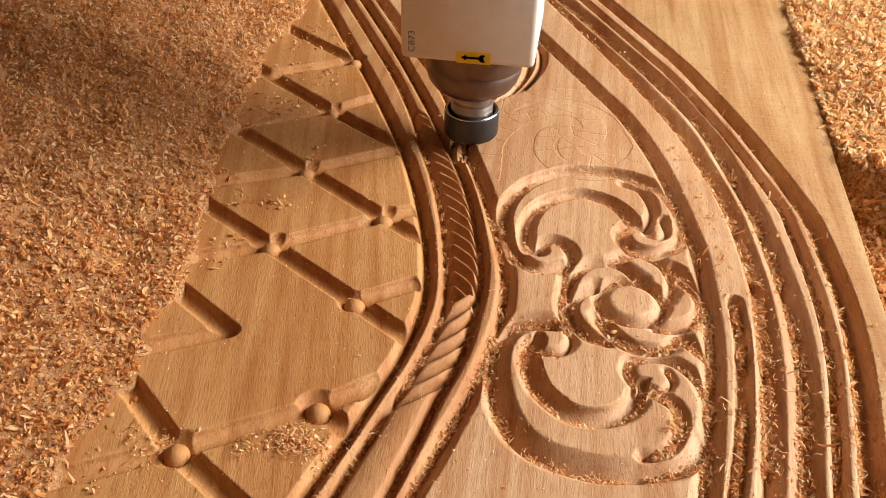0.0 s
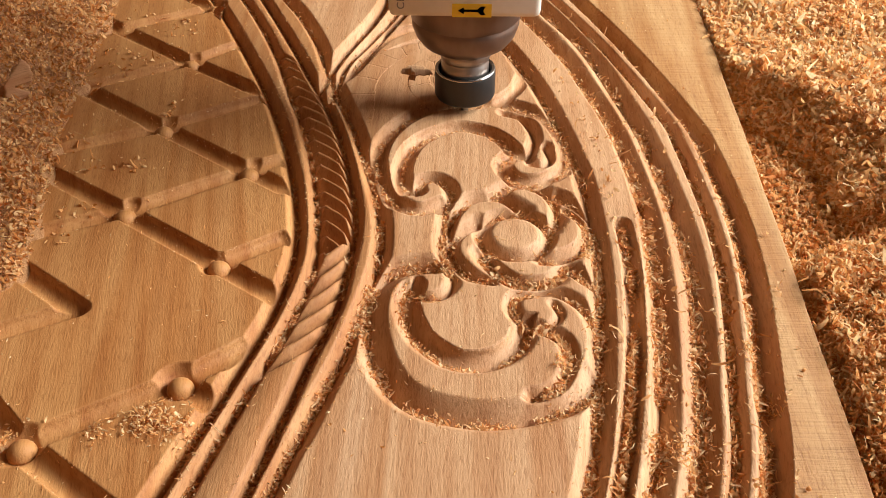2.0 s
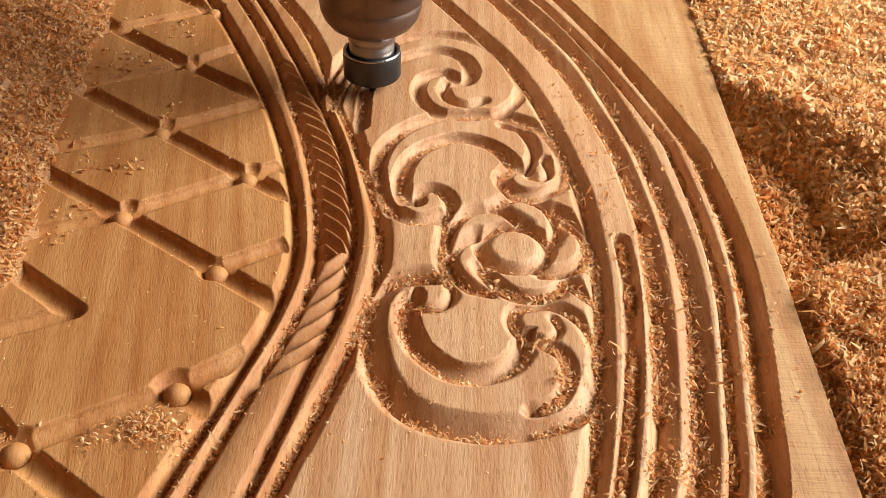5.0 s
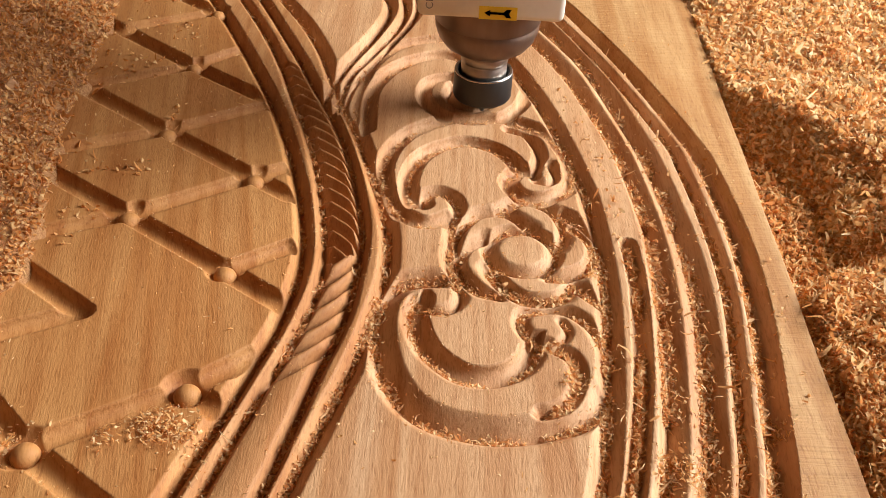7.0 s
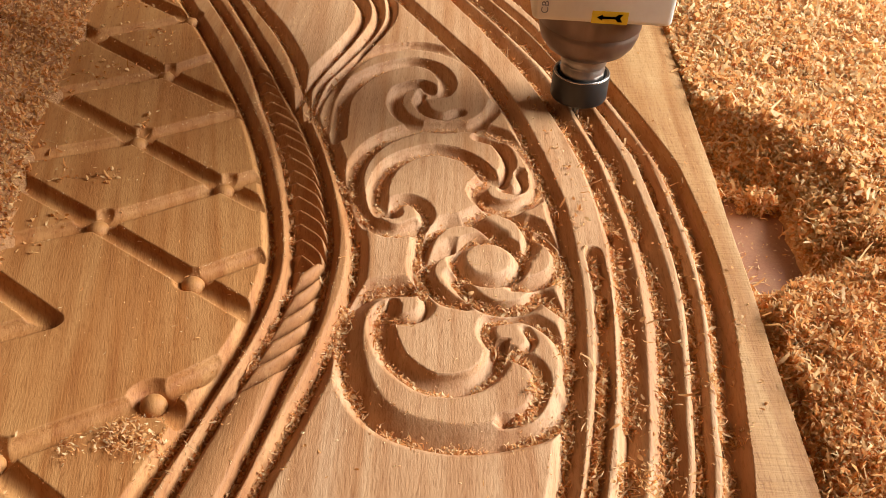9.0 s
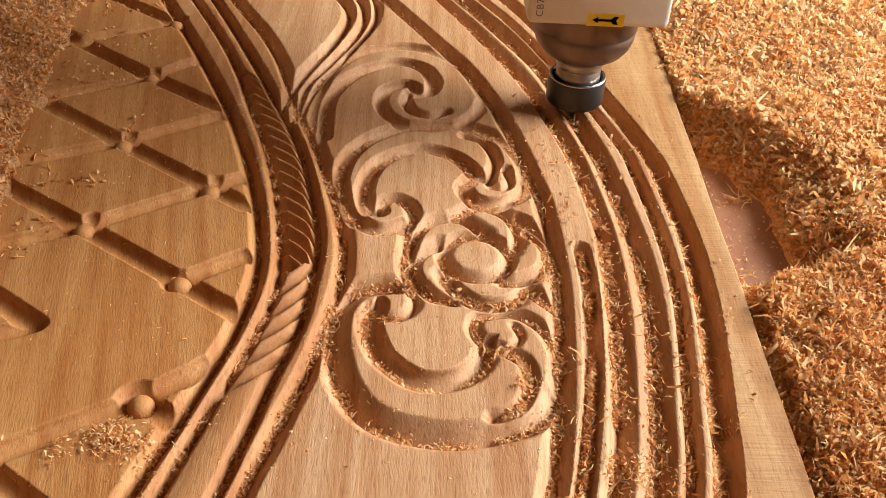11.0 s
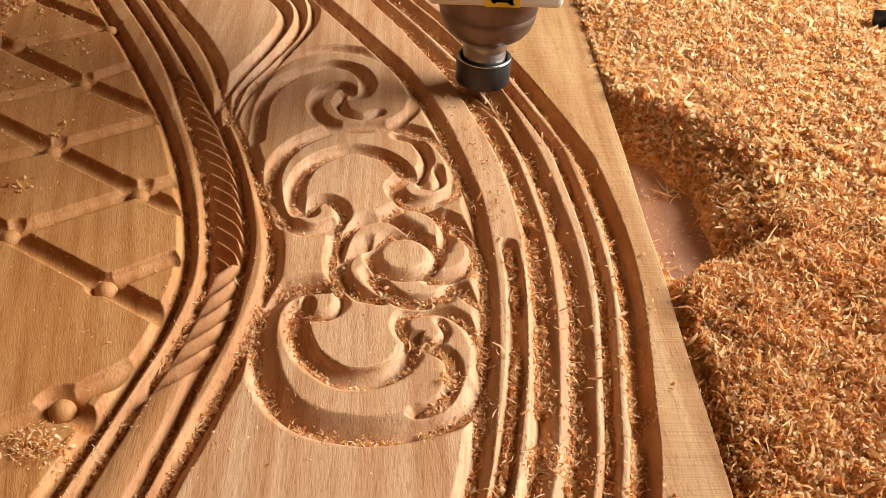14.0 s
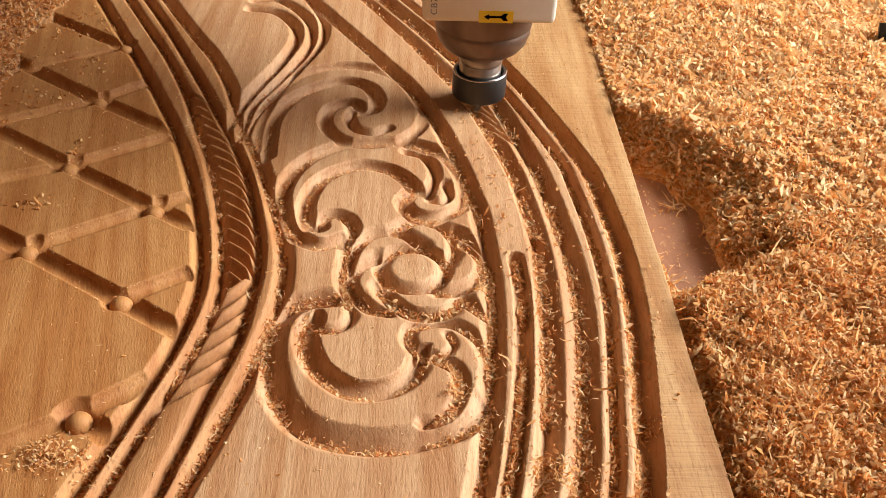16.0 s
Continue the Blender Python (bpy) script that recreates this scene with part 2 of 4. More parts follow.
def near_curve(curve, reach):
    """The window of the grid near a curve, and there the distance to it, the side (+1 left of its way) and the place along it."""
    (x0, y0), (x1, y1) = curve.min(0) - reach, curve.max(0) + reach
    i0, i1 = np.searchsorted(GY, [y0, y1])
    j0, j1 = np.searchsorted(GX, [x0, x1])
    xs, ys = XX[i0:i1, j0:j1], YY[i0:i1, j0:j1]
    best, side = np.full(xs.shape, 1e9), np.ones(xs.shape)
    along = np.zeros(xs.shape)
    for k, (a, b) in enumerate(zip(curve, curve[1:])):
        lo_i, hi_i = np.searchsorted(GY[i0:i1], [min(a[1], b[1]) - reach, max(a[1], b[1]) + reach])
        lo_j, hi_j = np.searchsorted(GX[j0:j1], [min(a[0], b[0]) - reach, max(a[0], b[0]) + reach])
        w = (slice(lo_i, hi_i), slice(lo_j, hi_j))
        ab = b - a
        dx, dy = xs[w] - a[0], ys[w] - a[1]
        t = np.clip((dx * ab[0] + dy * ab[1]) / max(ab @ ab, 1e-9), 0, 1)
        r = np.hypot(dx - t * ab[0], dy - t * ab[1])
        closer = r < best[w]
        best[w] = np.where(closer, r, best[w])
        side[w] = np.where(closer, np.sign(ab[0] * dy - ab[1] * dx), side[w])
        along[w] = np.where(closer, (k + t) / len(curve), along[w])
    return (slice(i0, i1), slice(j0, j1)), best, side, along


def profile(kind, u):
    u = np.clip(u, 0, 1)
    if kind == "pipe":
        return np.sqrt(1 - u * u)
    if kind == "vee":
        return (1 - u) ** 1.12
    if kind == "bead":
        return (1 - u) ** 1.6
    if kind == "wall":
        return np.clip(1.18 * (1 - u**2.6), 0, 1)
    return np.cos(u * math.pi / 2) ** 2


CHIP_LINES, EDGE_LINES = [], []


def cut(pts, w, d, kind="vee", w2=None, kind2=None, chips=0.0, taper=0.0):
    """Cut a groove: half width w and kind on the left of the curve's way, w2 and kind2 on its right."""
    curve, d = spline(pts), d * (1.25 if kind == "pipe" else 1.6)
    win, r, side, along = near_curve(curve, max(w, w2 or w))
    left = profile(kind, r / w)
    right = profile(kind2 or kind, r / (w2 or w))
    fade = 1.0
    if taper:
        fade = np.clip(np.minimum(along, 1 - along) / taper, 0.25, 1)
    DEPTH[win] = np.minimum(DEPTH[win], -d * fade * np.where(side > 0, left, right))
    EDGE_LINES.append((curve, w, w2 or w, 1.1))
    if chips:
        CHIP_LINES.append((curve, d, max(w, w2 or w), chips))


def x_of(pts):
    """x as a function of y along a curve that runs down the panel."""
    c = spline(pts)
    order = np.argsort(c[:, 1])
    return lambda y: np.interp(y, c[order, 1], c[order, 0])


# rails of the waisted moulding, from the top down
RAIL_L1 = [(-330, 985), (-222, 772), (-183, 696), (-151, 629), (-127, 575), (-109, 526), (-95, 480), (-86, 443), (-81, 411), (-81, 381), (-85, 349), (-91, 324), (-97, 300), (-103, 277), (-109, 256), (-136, 150)]
RAIL_L2 = [(-304, 985), (-196, 774), (-158, 698), (-133, 640), (-115, 588), (-98, 541), (-84, 493), (-73.5, 444), (-68, 406), (-68, 381), (-72.5, 353), (-78, 328), (-85, 304), (-91, 279), (-96, 259), (-122, 150)]
RAIL_M2 = [(-286, 985), (-179, 776), (-124, 659), (-103, 610), (-83.5, 565), (-70, 528), (-59, 487), (-50, 445), (-47.5, 417), (-48, 391), (-50, 362), (-54, 340), (-59, 320), (-64, 293), (-69, 269), (-72, 253), (-96, 150)]
RAIL_M1 = [(-268, 985), (-162, 777), (-126, 711), (-104, 660), (-90, 615), (-75, 573), (-60.5, 532), (-49, 494), (-39, 457), (-33.5, 428), (-32, 396), (-35.5, 367), (-39, 345), (-44, 320), (-50, 297), (-57, 269), (-62, 253), (-86, 150)]
# mouldings of the outer arch, from the top down
ARCH_A = [(-125, 970), (-62, 853), (-20, 777), (2, 737), (22, 700), (41, 665), (57, 624), (69, 585), (78, 546), (85.5, 506), (90, 480), (92.5, 438), (93, 405), (92, 375), (89, 338), (85.5, 306), (80.5, 273), (76, 250), (50, 150)]
ARCH_C = [(-65, 970), (29, 780), (66, 697), (89, 640), (103, 590), (113, 550), (119, 515), (124.5, 456), (123.5, 395), (120, 348), (115.5, 306), (110, 273), (104, 250), (76, 150)]
ARCH_E = [(-52, 970), (42, 795), (89, 700), (108, 650), (131, 552), (137, 516), (143.5, 450), (144.4, 396), (140, 348), (134, 306), (124.5, 254), (94, 150)]
ARCH_G = [(-30, 970), (60, 795), (88, 738), (122, 650), (151.5, 553), (157, 516), (162, 450), (161.5, 396), (156, 348), (150, 307), (140.5, 254), (110, 150)]
ARCH_I = [(-8, 970), (80, 795), (105, 738), (137, 650), (165, 553), (171, 517), (175.5, 450), (174, 396), (169, 348), (163, 307), (154, 254), (124, 150)]
BORDER = [(8, 985), (45, 905), (89, 795), (113, 735), (143, 650), (172, 554), (179, 517), (183.5, 470), (184.3, 397), (180, 348), (174.5, 307), (166, 254), (138, 150)]


def lattice():
    """Half-round channels that cross in a diamond lattice, with a sunk round seat for a button at the crossings."""
    for a, b in [((-192, 530), (-133, 570)), ((-192, 530), (-123, 481)), ((-123, 481), (-97, 463)), ((-189.5, 435), (-123, 481)), ((-123, 481), (-104, 494)),
                 ((-189.5, 435), (-121.7, 389)), ((-121.7, 389), (-85, 364)), ((-121.7, 389), (-89, 413)), ((-189.5, 435), (-262, 482)), ((-189.5, 435), (-262, 400)),
                 ((-192, 530), (-262, 580)), ((-192, 530), (-262, 497)), ((-196.6, 624), (-290, 695)), ((-196.6, 624), (-280, 576)), ((-196.6, 624), (-165, 655)),
                 ((-196.6, 624), (-138, 583)), ((-120.5, 300), (-92, 325)), ((-120.5, 300), (-101, 287)), ((-183.8, 259.5), (-120.5, 300)), ((-183.8, 259.5), (-226, 298)),
                 ((-188, 350), (-262, 402)), ((-188, 350), (-262, 310)), ((-200, 720), (-300, 792)), ((-200, 720), (-192, 712)), ((-200, 720), (-300, 660)),
                 ((-183.8, 259.5), (-262, 215)), ((-183.8, 259.5), (-128, 222)), ((-262, 580), (-330, 625)), ((-262, 482), (-330, 527)), ((-120.5, 300), (-183, 345))][:29]:
        cut([a, ((a[0] + b[0]) / 2, (a[1] + b[1]) / 2), b], 6.9, 4.6, "pipe")
    for x, y, r in BUTTONS:
        if r < 10:
            cut([(x + 0.5, y), (x + 1.5, y + 4), (x + 2.5, y + 7.5)], 7.0, 4.6, "pipe")
        win, d, side, along = near_curve(np.array([(x, y), (x + 0.01, y)]), r)
        DEPTH[win] = np.minimum(DEPTH[win], -7.2 * profile("wall", d / r))


BUTTONS = [(-196.6, 624, 8.6), (-192, 530, 8.6), (-123, 480.7, 8.6), (-189.5, 435, 8.8), (-121.7, 389, 10.5), (-120.5, 300, 13), (-183.8, 259.5, 13), (-200, 720, 8.6)]
lattice()

# rails either side of the rope
cut(RAIL_L1, 7.0, 6.0, "vee", 6.0, "vee", chips=0.25)
cut(RAIL_L2, 6.0, 6.0, "vee", 5.0, "vee", chips=0.9)
cut(RAIL_M2, 5.5, 6.0, "vee", 6.0, "vee", chips=0.35)
cut(RAIL_M1, 8.5, 6.0, "vee", 5.5, "vee", chips=0.9)


def rope():
    """The rope between the rails: hollow fluting above the waist, full strands below it, a plain bead beyond."""
    xl, xr = x_of(RAIL_L2)(YY), x_of(RAIL_M2)(YY)
    v = (XX - xl) / (xr - xl)
    inside = (v > 0.0) & (v < 1.0)
    crown = np.sqrt(np.clip(1 - (2 * v - 1) ** 2, 0, 1))
    vc = np.clip(v, 0, 1)
    tall = YY + 20 * vc + 8 * vc**4
    f = (tall / 14.6) % 1.0
    saw = np.where(f < 0.85, 1 - np.clip(f / 0.76, 0, 1) ** 1.35, (f - 0.85) / 0.15)
    hollow = -0.3 - 7.6 * saw - 1.0 * (1 - crown)
    low = YY - 27 * vc + 5 * np.sin(vc * math.pi)
    g = (low / 18.3) % 1.0
    strand = -9.6 + 9.4 * (1 - np.abs(2 * g - 1) ** 1.9) * (0.45 + 0.55 * crown)
    bead = -5.5 + 5.0 * crown
    meet = 414 - 14 * np.abs(1 - vc) * 1.2
    lower = low > 305
    h = np.where(YY > meet, np.where(tall < 646, hollow, bead), np.where(lower, strand, bead))
    DEPTH[inside] = np.minimum(DEPTH, h)[inside]


rope()

# outer arch
cut(ARCH_A, 8.0, 6.0, "vee", 8.0, "vee", chips=1.2)
cut([(110, 433), (110.7, 416), (110.7, 395), (108.7, 366), (104.4, 326), (100, 299), (95, 273), (90, 250), (66, 150)], 5.4, 5.6, "pipe", chips=1.6)
cut(ARCH_C, 12.5, 6.5, "bead", 6.5, "vee", chips=1.5)
cut(ARCH_E, 9.0, 6.5, "vee", 12.0, "bead", chips=1.5)
cut(ARCH_G, 5.5, 6.5, "vee", 5.0, "vee", chips=2.2)
cut(ARCH_I, 10.5, 7.5, "wall", 5.0, "vee", chips=2.2)


def arch_rope():
    """The first strands cut across the arch's round moulding."""
    for k in range(6):
        y = 668 - 15 * k
        xc, xe = float(x_of(ARCH_C)(y)), float(x_of(ARCH_E)(y))
        cut([(xc + 1, y + 9), ((xc + xe) / 2, y), (xe - 1, y - 14)], 6.5, 5.5, "vee")


PLAIN = DEPTH.copy()
arch_rope()
ROPED = DEPTH.copy()


BEFORE = []


def scrolls():
    # lower C-scroll
    cut([(1.4, 395), (-11, 393.5), (-22, 389), (-30.5, 378), (-33.7, 365), (-34, 349), (-31, 332), (-26, 316), (-18, 301), (-9, 292), (3, 285.5), (18, 282), (31, 281), (45, 283), (57, 286.5), (70, 291.5), (80, 300), (86, 311)],
        12.5, 6.5, "vee", 8.0, "bead", chips=0.6)
    cut([(1.4, 395), (9, 388.5), (11.5, 378), (7.6, 369), (-1.4, 365), (-9.4, 368.5), (-13, 374)], 6.0, 4.2, "bead", chips=0.3)
    cut([(-13, 374), (-16, 363), (-14, 350), (-9, 337), (-3, 328.5), (10.5, 317.5), (25, 315), (39, 320), (48.5, 330), (53.5, 344)], 10.5, 6.2, "pipe", 6.0, "bead", chips=0.5)
    cut([(54, 345), (46.5, 351), (43.5, 360), (46.5, 367.5), (56, 371), (64, 372), (73.5, 368), (82.5, 357), (86.5, 341), (87, 326)], 6.0, 4.2, "vee", 6.5, "bead", chips=0.8)
    cut([(65.5, 362.5), (68.5, 353.5), (63.5, 345.5), (55.5, 344.5)], 4.2, 3.0, "bead", chips=1.2)
    cut([(55.7, 343.5), (67.5, 336), (70.8, 325.5), (69.5, 313.5), (65, 304), (57.5, 299), (52, 297.5)], 7.0, 4.4, "vee", 5.5, "bead", chips=2.0)
    # rosette: five crescent petals that turn about a round boss
    ring = [(46.3 + 20.5 * math.cos(a), 421 + 21.2 * math.sin(a)) for a in np.linspace(0, 2 * math.pi, 25)]
    cut(ring, 8.5, 5.6, "bead", 5.0, "vee", chips=0.4)
    cut([(8.2, 419.5), (9, 438), (20.5, 454.5), (38, 456.5), (52, 445)], 9.0, 5.8, "bead", 6.0, "vee", chips=0.5)
    cut([(33, 459), (49, 470.5), (67, 462), (72.5, 443), (67.5, 427)], 9.0, 5.8, "bead", 6.0, "vee", chips=0.5)
    cut([(77, 449), (88.5, 432), (86, 412.5), (72, 401.5), (61.5, 400)], 9.0, 5.8, "bead", 6.0, "vee", chips=1.3)
    cut([(76, 393), (64.5, 381), (47, 379.5), (34, 390.5), (27, 404)], 9.0, 5.8, "bead", 6.0, "vee", chips=1.6)
    cut([(33, 382), (19.5, 386.5), (9.5, 402.5), (11.5, 418.5), (25, 432.5)], 9.0, 5.8, "bead", 6.0, "vee", chips=0.5)
    cut([(9, 388), (5.2, 404), (4, 416), (5, 436), (4, 450)], 6.5, 5.2, chips=0.9)
    cut([(72, 461), (84, 452), (92, 440)], 7.0, 5.4, chips=0.5)
    cut([(76, 393), (84, 384), (92, 376)], 7.0, 5.0, chips=1.0)
    # middle C-scroll
    cut([(4, 450.5), (-7, 443.5), (-17.5, 444), (-28.5, 454), (-36.5, 469), (-41.4, 491), (-41, 511.5), (-35, 532), (-23, 550), (-3, 565), (17, 570), (37.5, 570), (54, 565), (70, 552), (80, 529), (82.6, 506.5), (79, 489.5), (69, 478), (56.5, 474.5), (45.5, 478.5), (40, 488), (40.6, 496.5), (46.3, 504.5), (55, 504)],
        6.5, 5.2, "pipe", 7.5, "pipe", chips=0.35)
    cut([(-13.5, 462.5), (-20, 465), (-24, 479), (-23.5, 496.5), (-18.5, 514), (-8, 527), (10, 536.5), (28, 532.5), (40, 522), (47.5, 510), (55, 504)], 7.0, 5.2, "pipe", chips=0.3)
    cut([(41.5, 557), (55.7, 549), (62, 527), (58, 509), (55, 504)], 6.0, 5.2)
    cut([(68.7, 516), (71.3, 502.5), (66, 494), (58.5, 495)], 5.5, 4.8)
    cut([(-13.5, 462.5), (-12.5, 472.5), (-3.7, 476.5), (5, 470.5), (8, 458.5), (4, 450.5)], 6.5, 5.4, chips=0.4)
    BEFORE.append(DEPTH.copy())
    # upper scroll
    cut([(-68, 560), (-70, 598), (-67, 625), (-59, 652), (-45.5, 674), (-24, 688), (-1, 692), (23, 682), (41.5, 662), (52.5, 632), (58, 615)], 7.0, 4.8, "pipe", chips=0.15)
    cut([(-58, 548), (-60, 591), (-57, 612), (-46, 635.5), (-30, 653.5), (-8.5, 664), (10, 656), (18.5, 635), (15.5, 618.5), (8, 613.5)], 7.2, 5.2, "pipe", chips=0.25)
    cut([(58, 615), (50, 588), (37.5, 573), (21, 565.5), (9, 565), (-7.5, 573), (-16.5, 585), (-20.5, 601.5), (-17, 619), (-2.3, 629), (6, 623)], 6.0, 4.8, "pipe")
    cut([(0.5, 616), (-2, 602.5), (4, 588), (16.5, 582.5), (28, 589)], 6.0, 5.0)
    BEFORE.append(DEPTH.copy())
    # leaf tips above it
    cut([(-92, 590), (-86, 625), (-79, 652), (-66, 693), (-56.5, 738), (-61, 773), (-80, 800), (-105, 806)], 7.0, 6.0, chips=0.6)
    cut([(-82, 575), (-80, 600), (-77, 629), (-63, 668), (-47, 716), (-43, 751), (-52, 792), (-80, 828), (-104, 826)], 6.5, 6.0, chips=0.5)
    cut([(-77, 570), (-75, 600), (-70, 625), (-57, 664), (-36, 728), (-33, 764), (-40, 800), (-62, 850), (-90, 870)], 6.0, 5.4, chips=0.2)


scrolls()
# torn fibres along the cut edges
DEPTH += 0.10 * (np.random.rand(*DEPTH.shape) - 0.5) * np.clip(-DEPTH / 2.0, 0, 1)
EDGE_X = np.where(YY > 430, 200 + (YY - 430) * 0.018, 200 - (430 - YY) * 0.022) + 0.3 * np.sin(YY * 0.05)

panel = tagged(new("carved_panel"), "pale softwood panel carved with scrolls, rope moulding and a diamond lattice", "wood panel")
THICK = 28.0


def build_panel():
    ny, nx = XX.shape
    px = np.where(XX > 187, 187 + (XX - 187) * (EDGE_X - 187) / (X1 - 187), XX)
    co = np.stack([px, YY, DEPTH], -1).reshape(-1, 3) * 0.001
    idx = np.arange(ny * nx).reshape(ny, nx)
    quads = np.stack([idx[:-1, :-1], idx[:-1, 1:], idx[1:, 1:], idx[1:, :-1]], -1).reshape(-1, 4)
    cx = 0.5 * (XX[:-1, :-1] + XX[1:, 1:])
    cy = 0.5 * (YY[:-1, :-1] + YY[1:, 1:])
    bounds = [x_of(RAIL_L1)(cy), x_of(RAIL_M1)(cy), x_of(ARCH_A)(cy), x_of(BORDER)(cy) - 0.5]
    region = sum((cx > b).astype(int) for b in bounds).ravel()
    names = [("lattice_field", "flat field with a carved diamond lattice"), ("rope_moulding", "waisted moulding with a carved rope"),
             ("scroll_field", "field carved with C-scrolls and a rosette"), ("arch_moulding", "curved mouldings strewn with shavings"), ("rim", "rough sawn uncarved rim")]
    for k, (name, label) in enumerate(names):
        q = quads[region == k]
        used, inv = np.unique(q, return_inverse=True)
        mesh = array_mesh(name, co[used], inv.reshape(-1, 4))
        link_mesh(name, mesh, (LATTICE_WOOD, ROPE_WOOD, WOOD, WOOD, RIM)[k], panel, label, smooth=True)
    # the sawn edge, with a slightly broken arris
    ey, ex = GY[::4], px[::4, -1]
    ring = [np.stack([ex, ey, 0 * ey], -1), np.stack([ex + 0.5, ey, 0 * ey - 0.5], -1), np.stack([ex + 0.6, ey, 0 * ey - THICK], -1)]
    n = len(ey)
    a = np.arange(n - 1)
    q = np.vstack([np.stack([a + k * n, a + (k + 1) * n, a + 1 + (k + 1) * n, a + 1 + k * n], -1) for k in range(2)])
    link_mesh("sawn_edge", array_mesh("sawn_edge", np.vstack(ring) * 0.001, q), RIM, panel, "rough sawn outer edge", smooth=False)
    # the slab under the carved face
    part("slab", box(X0 * 0.001, 0.1945, Y0 * 0.001, Y1 * 0.001, -THICK * 0.001, -0.0155), RIM, panel, "sawn underside and edges of the panel")


build_panel()

button_mesh = None
for bx, by, br in BUTTONS:
    bm = bmesh.new()
    bmesh.ops.create_uvsphere(bm, u_segments=24, v_segments=12, radius=0.0068)
    for v in bm.verts:
        v.co.z *= 0.95
    ob = part("button", bm, LATTICE_WOOD, panel, smooth=True)
    ob.location = (bx * 0.001, by * 0.001, -0.0068)

# ---- the machine's bed, floor and shell of the workshop ----
BED_Z = -THICK * 0.001
bed = tagged(new("machine_bed"), "reddish-brown flat machine bed under the panel", "machine bed")
part("bed_board", box(-0.95, 0.98, -0.35, 2.1, BED_Z - 0.02, BED_Z - 0.0005, 0.002), BED, bed)
part("bed_frame", box(-0.92, 0.95, -0.32, 2.07, BED_Z - 0.14, BED_Z - 0.021, 0.004), STEEL_PAINT, bed)
for lx in (-0.85, 0.88):
    for ly in (-0.25, 2.0):
        part("leg", box(lx - 0.05, lx + 0.05, ly - 0.05, ly + 0.05, -0.85, BED_Z - 0.141, 0.004), STEEL_PAINT, bed)


def shell():
    tagged(part("floor", box(-3.2, 2.05, -3.2, 4.2, -1.0, -0.85), CONCRETE), "dusty concrete workshop floor", "floor", kind="structure")
    tagged(part("ceiling", box(-3.2, 2.05, -3.2, 4.2, 3.4, 3.52), PLASTER), "unseen fill-bouncing ochre ceiling", "ceiling", kind="structure")
    tagged(part("wall_west", box(-3.35, -3.2, -3.2, 4.2, -0.85, 3.4), PLASTER), "unseen fill-bouncing ochre wall", "wall", kind="structure")
    tagged(part("wall_north", box(-3.35, 2.05, 4.2, 4.35, -0.85, 3.4), PLASTER), "unseen fill-bouncing ochre wall", "wall", kind="structure")
    # east wall: a window opening; south wall: a doorway added for the fill lamp
    east = tagged(new("wall_east"), "unseen fill-bouncing ochre wall with a window opening", "wall", kind="structure")
    for a, b, c, d in ((-3.2, 0.02, -0.85, 3.4), (1.90, 4.2, -0.85, 3.4), (0.02, 1.90, -0.85, 0.65), (0.02, 1.90, 1.61, 3.4)):
        part("wall_piece", box(1.90, 2.05, a, b, c, d), PLASTER, east)
    south = tagged(new("wall_south"), "unseen fill-bouncing ochre wall with an added doorway", "wall", kind="structure")
    for a, b, c, d in ((-3.35, -1.9, -0.85, 3.4), (0.3, 2.05, -0.85, 3.4), (-1.9, 0.3, 1.9, 3.4)):
        part("wall_piece", box(a, b, -3.35, -3.2, c, d), PLASTER, south)


shell()


